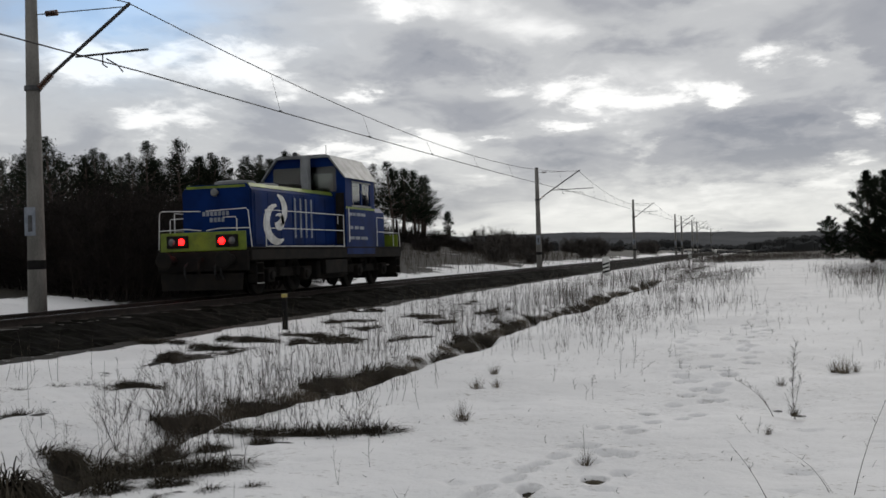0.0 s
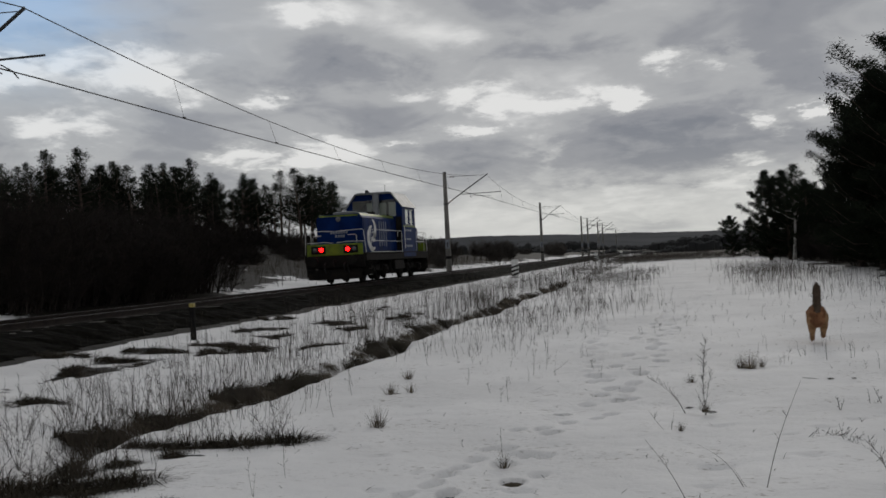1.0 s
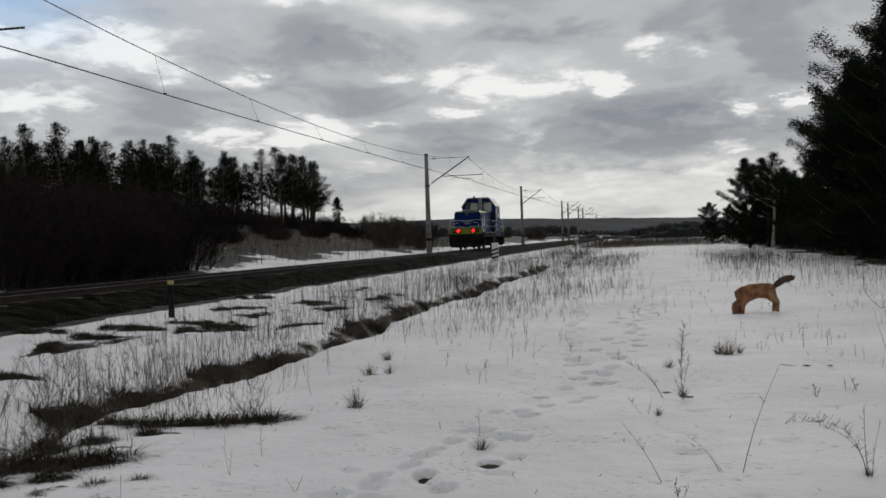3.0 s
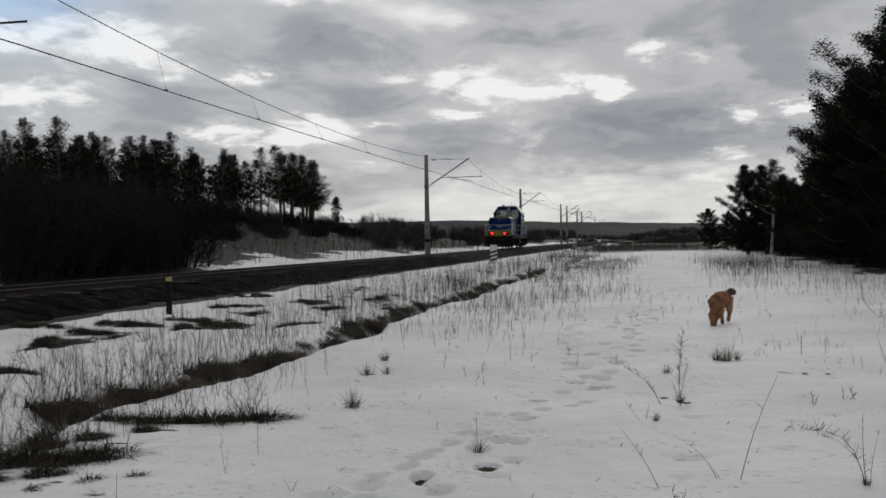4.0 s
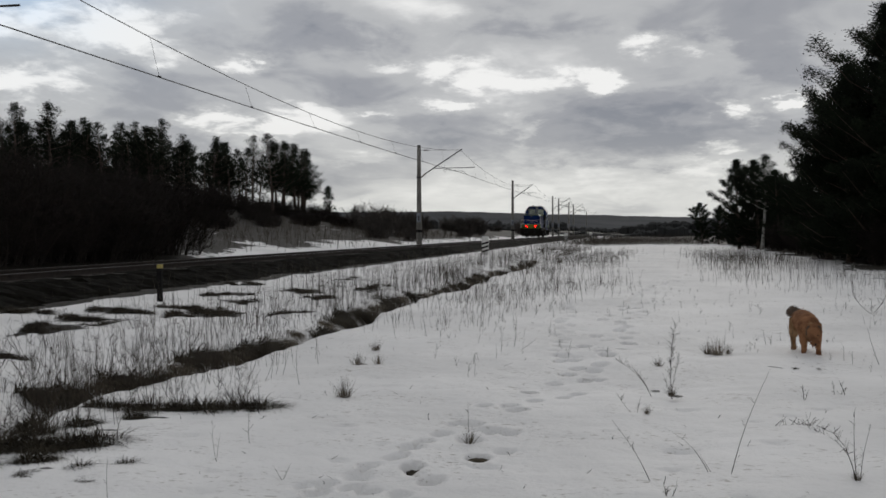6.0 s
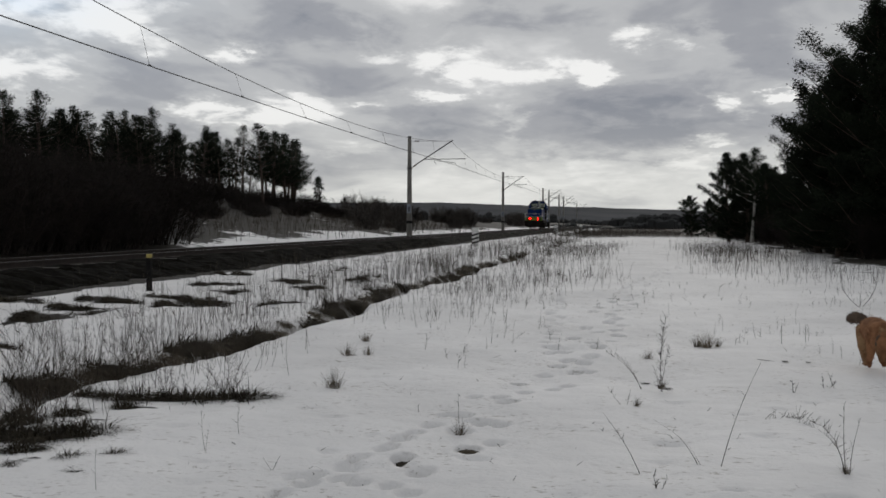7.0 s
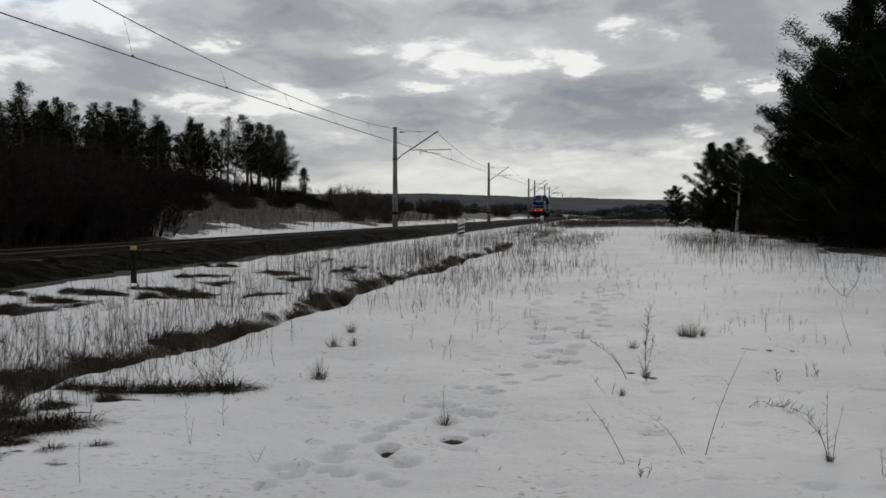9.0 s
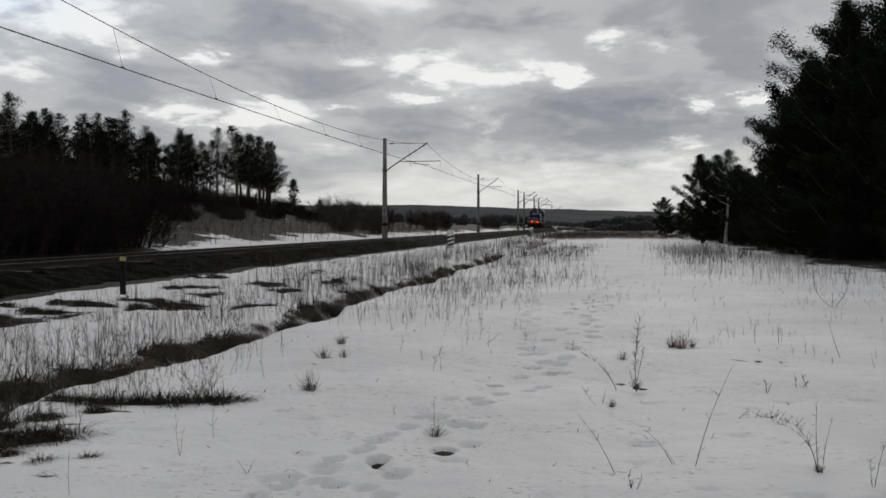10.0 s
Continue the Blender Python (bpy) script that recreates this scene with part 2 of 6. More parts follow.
def glass_material(name, tint):
    m = bpy.data.materials.new(name)
    m.use_nodes = True
    b = m.node_tree.nodes["Principled BSDF"]
    b.inputs["Base Color"].default_value = (*tint, 1)
    b.inputs["Transmission Weight"].default_value, b.inputs["Roughness"].default_value = 1.0, 0.02
    b.inputs["IOR"].default_value = 1.45
    return m


GLASS = glass_material("window_glass", (0.86, 0.9, 0.9))
# dark tint paints the dim cab interior behind the end windows
DIMMED_GLASS = glass_material("dimmed_window_glass", (0.30, 0.32, 0.30))
BARK = material("pine_bark", (0.075, 0.052, 0.038), 0.9, second=(0.032, 0.025, 0.02), scale=5, fine=30, bump=0.6, stretch=(1, 1, 0.25))
PALE_BARK = material("pale_birch_bark", (0.42, 0.41, 0.38), 0.75, second=(0.10, 0.09, 0.08), scale=5, fine=25, stretch=(1, 1, 2.5))
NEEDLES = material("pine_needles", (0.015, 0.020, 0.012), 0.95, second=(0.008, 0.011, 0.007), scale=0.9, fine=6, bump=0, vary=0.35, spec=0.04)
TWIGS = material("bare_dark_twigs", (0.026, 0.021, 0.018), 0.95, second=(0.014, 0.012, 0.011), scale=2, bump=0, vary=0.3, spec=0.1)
# far growth: distance haze is put into the base colours, paler and greyer
FAR_WOOD = material("haze_tinted_woodland", (0.052, 0.053, 0.052), 0.95, second=(0.034, 0.035, 0.035), scale=0.02, fine=0.2, bump=0, vary=0.25, spec=0.05)
FAR_HILL = material("haze_tinted_far_hill", (0.070, 0.074, 0.080), 0.95, second=(0.048, 0.052, 0.058), scale=0.01, fine=0.1, bump=0, vary=0.15, spec=0.03)
# bushes far down the line: twig colour paled to carry haze
SCRUB = material("bare_grey_scrub", (0.085, 0.075, 0.066), 0.95, second=(0.05, 0.045, 0.041), scale=1.5, bump=0, vary=0.3, spec=0.05)
DRY_GRASS = material("dry_winter_grass", (0.17, 0.142, 0.105), 0.85, second=(0.08, 0.067, 0.05), scale=2, bump=0, vary=0.45, spec=0.1)
DARK_GRASS = material("rotten_dark_grass", (0.055, 0.046, 0.032), 0.9, second=(0.024, 0.021, 0.016), scale=3, bump=0, vary=0.45, spec=0.1)
STALK = material("dead_weed_stalk", (0.075, 0.062, 0.049), 0.85, second=(0.035, 0.029, 0.023), scale=4, bump=0, vary=0.35, spec=0.1)
FUR = material("ginger_fur", (0.29, 0.145, 0.075), 0.95, second=(0.14, 0.066, 0.034), scale=7, fine=60, bump=0.6, spec=0.1)
FUR_PALE = material("pale_cream_fur", (0.32, 0.20, 0.11), 0.95, second=(0.18, 0.10, 0.05), scale=8, fine=60, bump=0.6, spec=0.1)
FUR_DARK = material("grey_brown_fur", (0.13, 0.095, 0.07), 0.9, second=(0.07, 0.05, 0.038), scale=8, fine=60, bump=0.6, spec=0.1)


# ---- building helpers ----
def mesh_of(bm, name, mats):
    me = bpy.data.meshes.new(name)
    bm.to_mesh(me)
    bm.free()
    for m in mats if isinstance(mats, (list, tuple)) else (mats,):
        me.materials.append(m)
    return me


def part(name, bm, mat, parent=None, label="", at=None, smooth=False):
    me = mesh_of(bm, name, mat)
    if smooth:
        me.polygons.foreach_set("use_smooth", [True] * len(me.polygons))
    ob = new(name, me)
    if parent:
        ob.parent = parent
    if at:
        ob.matrix_basis = at
    return tagged(ob, label)


def thing(name, label, category, at=None, group="", kind=""):
    ob = new(name)
    ob.empty_display_size = 0.2
    if at:
        ob.matrix_basis = at
    return tagged(ob, label, category, group, kind)


def box(bm, x0, x1, y0, y1, z0, z1, bevel=0.0):
    vs = bmesh.ops.create_cube(bm, size=1, matrix=Matrix.Translation(((x0 + x1) / 2, (y0 + y1) / 2, (z0 + z1) / 2)) @ Matrix.Diagonal((x1 - x0, y1 - y0, z1 - z0, 1)))["verts"]
    if bevel:
        bmesh.ops.bevel(bm, geom=list({e for v in vs for e in v.link_edges}), offset=bevel, segments=2, affect="EDGES", profile=0.5)
    return bm


def tube(bm, points, radii, sides=8, caps=True):
    """A tapered tube along points."""
    pts = [Vector(p) for p in points]
    if isinstance(radii, (int, float)):
        radii = [radii] * len(pts)
    rings, a = [], None
    for i, (p, r) in enumerate(zip(pts, radii)):
        d = (pts[min(i + 1, len(pts) - 1)] - pts[max(i - 1, 0)]).normalized()
        a = d.orthogonal() if a is None else a - d * a.dot(d)
        a = a.normalized() if a.length > 1e-5 else d.orthogonal().normalized()
        b = d.cross(a).normalized()
        rings.append([bm.verts.new(p + r * (math.cos(k * 2 * math.pi / sides) * a + math.sin(k * 2 * math.pi / sides) * b)) for k in range(sides)])
    for A, B in zip(rings, rings[1:]):
        for k in range(sides):
            bm.faces.new((A[k], A[(k + 1) % sides], B[(k + 1) % sides], B[k]))
    if caps and sides > 2:
        bm.faces.new(rings[0][::-1])
        bm.faces.new(rings[-1])
    return bm


def lathe(bm, profile, m=Matrix(), sides=20):
    """Turns (radius, z) pairs round z, then moves by m."""
    rings = [[bm.verts.new(m @ Vector((r * math.cos(k * 2 * math.pi / sides), r * math.sin(k * 2 * math.pi / sides), z))) for k in range(sides)] for r, z in profile]
    for A, B in zip(rings, rings[1:]):
        for k in range(sides):
            bm.faces.new((A[k], A[(k + 1) % sides], B[(k + 1) % sides], B[k]))
    bm.faces.new(rings[0][::-1])
    bm.faces.new(rings[-1])
    return bm


def prism(bm, outline, y0, y1):
    """Extrudes an (x, z) outline along y."""
    a = [bm.verts.new((x, y0, z)) for x, z in outline]
    b = [bm.verts.new((x, y1, z)) for x, z in outline]
    n = len(outline)
    bm.faces.new(a)
    bm.faces.new(b[::-1])
    for i in range(n):
        bm.faces.new((a[i], b[i], b[(i + 1) % n], a[(i + 1) % n]))
    bmesh.ops.recalc_face_normals(bm, faces=bm.faces)
    return bm


def mesh_raw(name, verts, faces, mats):
    me = bpy.data.meshes.new(name)
    me.from_pydata(verts, [], faces)
    for m in mats if isinstance(mats, (list, tuple)) else (mats,):
        me.materials.append(m)
    return me


# ---- the lie of the land ----
TRACK_X, RAIL_Z = -14.4, 0.70
PROFILE_X = (-400, -120, -60, -40, -30, -24, -20.5, -17.5, -16.5, -11.2, -9.7, -8.0, -6.7, -6.1, -5.85, -5.68, -5.5, -5.3, -5.08, -4.88, 8, 10, 30, 120, 400)
PROFILE_Z = (2.0, 2.0, 2.2, 1.9, 1.5, 1.15, 0.85, 0.32, 0.2, 0.2, 0.14, 0.04, 0.0, 0.0, -0.02, -0.12, -0.30, -0.33, -0.24, 0.0, 0.0, 0.1, 0.3, 0.5, 0.5)


def wander(y):
    """How far the ditch swings aside along its way."""
    return 0.20 * np.sin(y * 0.42 + 0.6) + 0.11 * np.sin(y * 1.13) + 0.05 * np.sin(y * 2.9 + 1)


def land(x, y):
    """Height of the ground, without its small lumps (arrays)."""
    bank = np.exp(-(((x + 5.7) / 1.3) ** 4))
    z = np.interp(x - bank * wander(y), PROFILE_X, PROFILE_Z)
    # wooded mound beyond the line
    mound = np.exp(-(((x + 50) / 22) ** 2) - ((y - 98) / 42) ** 2)
    z = z + 2.4 * mound * np.clip((-22 - x) / 14, 0, 1)
    # the ditch fades out far off
    far = np.clip((y - 60) / 60, 0, 1)
    inside = (x > -9) & (x < -4.8)
    z = np.where(inside, z * (1 - 0.6 * far), z)
    # the field's low rise
    z = z + 0.12 * np.exp(-(((y - 90) / 45) ** 2)) * np.clip((x + 5) / 4, 0, 1)
    # valley beyond
    away = np.clip((y - 330) / 500, 0, 1)
    return z - 1.2 * away * away


def lumps(x, y):
    v = np.array([noise.noise(Vector((a * 0.45, b * 0.4, 0))) * 0.05 + noise.noise(Vector((a * 1.6, b * 1.3, 5))) * 0.03 + noise.noise(Vector((a * 4.6, b * 4.0, 9))) * 0.011 for a, b in zip(x.ravel(), y.ravel())]).reshape(x.shape)
    rough = 1 + 2.4 * np.exp(-(((x + 7.2) / 1.6) ** 2)) + 3 * np.clip((-18 - x) / 10, 0, 1)
    return v * rough


PRINTS = []


def footprints():
    rnd = random.Random(4)
    # the near steps of a trodden trail: x, y, length and width shares, depth
    for x, y, s, d in ((-2.05, 6.13, 1.0, 0.05), (-2.09, 6.62, 1.1, 0.05), (-1.99, 6.66, 1.0, 0.06), (-1.96, 6.42, 1.1, 0.06), (-1.78, 6.57, 1.0, 0.07), (-1.65, 6.47, 1.0, 0.07), (-1.84, 6.94, 1.1, 0.05),
                       (-1.83, 7.17, 1.0, 0.07), (-1.70, 7.47, 1.1, 0.08), (-1.66, 7.76, 1.1, 0.08), (-1.60, 8.0, 1.0, 0.09), (-1.53, 8.35, 1.1, 0.07), (-1.52, 7.16, 1.0, 0.18), (-1.33, 6.85, 1.1, 0.11),
                       (-1.49, 8.86, 1.3, 0.08), (-1.36, 8.83, 1.2, 0.06), (-1.16, 8.58, 1.1, 0.08), (-1.02, 8.55, 1.0, 0.07), (-1.29, 8.2, 1.3, 0.10), (-0.98, 7.88, 1.0, 0.05), (-1.13, 7.56, 1.1, 0.20),
                       (-1.06, 9.5, 1.3, 0.14), (-1.17, 9.79, 1.1, 0.09), (-1.40, 9.76, 1.0, 0.06), (-1.09, 10.75, 1.1, 0.18), (-0.99, 10.25, 1.0, 0.07), (-0.90, 11.52, 1.2, 0.08), (-0.73, 10.47, 1.0, 0.07),
                       (-0.61, 10.75, 1.1, 0.06), (-0.58, 11.79, 1.2, 0.07), (-0.43, 11.81, 1.0, 0.06), (-0.73, 12.75, 1.2, 0.08), (-0.52, 12.52, 1.1, 0.07), (-1.45, 6.45, 1.0, 0.04), (-1.30, 6.3, 1.1, 0.04)):
        PRINTS.append((x, y, 0.062 * s, 0.100 * s, d * 1.45))
    # the trail goes on over the field, bending to the right far off
    for k in range(70):
        y = 12.2 + k * 0.42
        x = -0.62 + 0.012 * (y - 12) + 0.0022 * (y - 12) ** 2 + rnd.choice((-0.16, 0.13, 0.3)) + rnd.uniform(-0.08, 0.08)
        PRINTS.append((x, y, 0.085, 0.14, rnd.uniform(0.09, 0.16)))
    # an older line of steps that crosses from the ditch
    for k in range(24):
        y = 13.4 + k * 0.55
        PRINTS.append((-1.05 - 0.05 * (y - 13.4) + rnd.uniform(-0.12, 0.12), y, 0.10, 0.14, rnd.uniform(0.04, 0.09)))
    for k in range(170):
        y = 6.3 + 22 * rnd.random() ** 1.3
        s = rnd.uniform(0.6, 1.6)
        PRINTS.append((rnd.uniform(-4.3, 6.0), y, 0.08 * s, 0.06 * s, rnd.uniform(0.014, 0.04)))


footprints()


def spaced(stops):
    """Grid lines from (start, step) pairs."""
    out = []
    for (a, s), (b, _) in zip(stops, stops[1:]):
        out += list(np.arange(a, b - s * 0.5, s))
    return np.array(out + [stops[-1][0]])


# where grass lies bare: x, y, half width, half length, strength
BARE_PATCHES = (
    (-8.9, 15.3, 0.45, 0.35, 0.6), (-8.6, 16.3, 0.4, 0.45, 0.55), (-9.8, 19.1, 0.7, 0.35, 0.6), (-8.4, 18.6, 0.5, 0.5, 0.6), (-8.9, 20.3, 0.6, 0.4, 0.65), (-8.0, 20.1, 0.45, 0.4, 0.65),
    (-9.7, 24.3, 0.6, 0.7, 0.6), (-8.3, 22.6, 0.5, 0.5, 0.6), (-8.5, 27.0, 0.5, 0.9, 0.6), (-6.7, 20.5, 0.3, 0.7, 0.6), (-8.0, 17.5, 0.3, 0.3, 0.5), (-11.2, 17.7, 0.6, 0.5, 0.5), (-9.2, 15.8, 0.5, 0.35, 0.5),
    (-9.4, 17.3, 0.5, 0.4, 0.55), (-8.3, 11.9, 0.4, 0.2, 0.6), (-8.0, 12.4, 0.4, 0.2, 0.55), (-9.0, 11.3, 0.3, 0.25, 0.5), (-7.6, 9.6, 0.4, 0.3, 0.6), (-10.8, 28.3, 0.4, 0.8, 0.5), (-7.6, 25.0, 0.4, 0.9, 0.5),
    (-7.4, 30.0, 0.4, 1.4, 0.5), (-8.8, 33.0, 0.5, 1.5, 0.5), (-5.6, 8.2, 0.35, 0.5, 0.75), (-5.5, 7.2, 0.4, 0.3, 0.8), (-6.0, 8.1, 0.3, 0.25, 0.6), (-4.9, 7.4, 0.35, 0.14, 0.75), (-4.4, 7.45, 0.4, 0.12, 0.75),
    (-4.0, 7.5, 0.25, 0.12, 0.7), (-4.2, 8.75, 0.3, 0.10, 0.65), (-4.6, 9.2, 0.2, 0.09, 0.6), (-4.15, 9.2, 0.35, 0.12, 0.8), (-3.6, 9.32, 0.35, 0.11, 0.8), (-4.3, 8.05, 0.25, 0.07, 0.6), (-5.2, 10.4, 0.3, 0.35, 0.35),
    (-3.9, 6.7, 0.2, 0.06, 0.6), (-3.6, 6.45, 0.2, 0.05, 0.5), (1.62, 12.95, 0.28, 0.05, 0.6), (0.44, 9.84, 0.07, 0.05, 0.7), (-3.2, 12.6, 0.25, 0.10, 0.35),
)


def bareness(x, y):
    n1 = np.array([noise.fractal(Vector((a * 0.22, b * 0.16, 2)), 0.6, 2.0, 4) for a, b in zip(x.ravel(), y.ravel())]).reshape(x.shape)
    n2 = np.array([noise.fractal(Vector((a * 0.9, b * 0.5, 7)), 0.6, 2.0, 3) for a, b in zip(x.ravel(), y.ravel())]).reshape(x.shape)
    b = np.zeros_like(x) + 0.02
    slope = np.exp(-(((x + 9.0) / 1.5) ** 2))
    b += slope * np.clip(0.12 + 0.55 * n2 + 0.3 * n1, 0, 0.5) * np.clip(1.25 - y / 70, 0.25, 1)
    # the ditch's far face, bare but for tongues of snow
    tongue = np.array([noise.noise(Vector((0.3, v * 1.5, 4))) for v in y[:, 0]])[:, None]
    side = x - wander(y)
    face = np.exp(-(((side + 5.62) / 0.24) ** 4))
    b += face * np.clip(0.22 + 1.3 * tongue, 0, 0.9) * np.clip((y - 9.8) / 1.5, 0, 1) * np.clip(1.4 - y / 62, 0, 1)
    # flattened dead grass
    for px, py, rx, ry, d in BARE_PATCHES:
        q = ((x - px) / rx) ** 2 + ((y - py) / ry) ** 2
        b += d * np.exp(-q * q) * np.clip(0.75 + 0.9 * n2, 0.2, 1.2)
    b += 0.95 * np.clip((x - 8.0 - 1.5 * n1) / 1.6, 0, 1)
    left = np.clip((-19.5 - x + 2.2 * n1 + 0.8 * n2) / 1.6, 0, 1)
    b += left * np.clip(0.92 + 0.35 * n1 + 0.25 * n2, 0.3, 1)
    b += 0.9 * np.clip((-17.9 - x) / 0.6, 0, 1) * np.clip((45 - y) / 2, 0, 1) * np.clip((y - 27.5) / 2, 0, 1)
    b = np.where((x < -11) & (x > -17.2), 0.8, b)
    b += np.clip((y - 108) / 30, 0, 1) * 0.8 * np.clip((x + 12) / 6, 0, 1)
    b += np.clip((y - 260) / 150, 0, 1) * 0.6
    b += np.clip((y - 100) / 40, 0, 1) * np.clip((-19 - x) / 3, 0, 1) * 0.6
    for px, py, rx, ry, d in PRINTS:
        if d > 0.24:
            q = ((x - px) / (0.85 * rx)) ** 2 + ((y - py - 0.03) / (0.85 * ry)) ** 2
            b += 1.0 * np.exp(-q * q)
    return np.clip(b, 0, 1)


def ground():
    xs = spaced([(-1500, 150), (-300, 30), (-90, 4), (-30, 1), (-19, 0.5), (-11.5, 0.2), (-9, 0.1), (-6.2, 0.06), (-4.6, 0.08), (-2.4, 0.035), (-0.2, 0.06), (2.6, 0.12), (8, 0.3), (14, 1.5), (32, 6), (80, 40), (300, 200), (1500, 1)])
    ys = spaced([(-400, 100), (-40, 8), (0, 1), (5.5, 0.04), (11.5, 0.07), (16, 0.12), (24, 0.3), (45, 0.8), (90, 3), (200, 12), (400, 60), (1000, 200), (3000, 1)])
    x, y = np.meshgrid(xs, ys)
    z = land(x, y) + lumps(x, y)
    for px, py, rx, ry, d in PRINTS:
        q = ((x - px) / rx) ** 2 + ((y - py) / ry) ** 2
        z = z - d * np.exp(-q * q * q) + 0.06 * d * np.exp(-((np.sqrt(q) - 1.5) / 0.35) ** 2)
    nx, ny = len(xs), len(ys)
    i = np.arange(nx * ny).reshape(ny, nx)
    faces = np.stack([i[:-1, :-1], i[:-1, 1:], i[1:, 1:], i[1:, :-1]], -1).reshape(-1, 4)
    me = bpy.data.meshes.new("ground")
    me.from_pydata(np.stack([x, y, z], -1).reshape(-1, 3).tolist(), [], faces.tolist())
    me.materials.append(SNOW)
    me.attributes.new("bare", "FLOAT", "POINT").data.foreach_set("value", bareness(x, y).ravel().astype(np.float32))
    me.polygons.foreach_set("use_smooth", [True] * len(me.polygons))
    tagged(new("ground", me), "old trampled snow with bare turf along a ditch", "ground", kind="structure")


ground()


def floor_z(x, y):
    return float(land(np.array([float(x)]), np.array([float(y)]))[0])


# ---- the railway ----
def railway():
    rnd = random.Random(2)
    # ballast bed with a rough stony surface
    xs = [-17.2, -16.6, -16.1, -15.9, -15.3, -14.9, -14.4, -13.9, -13.3, -12.95, -12.7, -12.45, -12.2, -11.9, -11.6, -11.35]
    zs = [0.12, 0.30, 0.48, 0.53, 0.54, 0.53, 0.53, 0.53, 0.54, 0.53, 0.52, 0.46, 0.39, 0.32, 0.25, 0.12]
    ys = spaced([(-60, 3), (6, 0.22), (70, 0.7), (200, 4), (900, 1)])
    verts = [(x + rnd.uniform(-0.06, 0.06), y + rnd.uniform(-0.06, 0.06), z + rnd.uniform(-0.055, 0.045)) for y in ys for x, z in zip(xs, zs)]
    n = len(xs)
    faces = [(j * n + i, j * n + i + 1, (j + 1) * n + i + 1, (j + 1) * n + i) for j in range(len(ys) - 1) for i in range(n - 1)]
    tagged(new("ballast", mesh_raw("ballast", verts, faces, BALLAST)), "dirty stone ballast under the railway track, self-shadow darkened into its colour", "ballast", kind="structure")
    track = thing("railway_track", "single railway track with two steel rails on sleepers", "railway track", pose(TRACK_X, 0, 0), kind="structure")
    profile = [(-0.075, 0), (0.075, 0), (0.075, 0.012), (0.012, 0.03), (0.012, 0.125), (0.036, 0.135), (0.036, 0.165), (0.028, 0.172), (-0.028, 0.172), (-0.036, 0.165), (-0.036, 0.135), (-0.012, 0.125), (-0.012, 0.03), (-0.075, 0.012)]
    for side in (-1, 1):
        bm = prism(bmesh.new(), [(side * 0.753 + x, RAIL_Z - 0.172 + z) for x, z in profile], -60, 900)
        for f in bm.faces:
            if f.normal.z > 0.9 and f.calc_center_median().z > RAIL_Z - 0.01:
                f.material_index = 1
        part("rail", bm, [RAIL_STEEL, RAIL_TOP], track, "rusty rail with a polished head")
    me = mesh_of(prism(bmesh.new(), [(-0.13, 0), (0.13, 0), (0.12, 0.17), (0.10, 0.19), (-0.10, 0.19), (-0.12, 0.17)], -1.27, 1.27), "sleeper", SLEEPER)
    for k in range(300):
        sl = new("sleeper", me)
        sl.parent = track
        sl.matrix_basis = pose(rnd.uniform(-0.02, 0.02), 6 + k * 0.6, RAIL_Z - 0.172 - 0.183, 0, 0, 90 + rnd.uniform(-0.6, 0.6))
    return track


TRACK = railway()


# ---- catenary masts and wires ----
MAST_X = -17.2
MASTS = (-38.0, 22.7, 84.1, 147.7, 216.0, 232.0, 265.0, 283.0, 383.0)


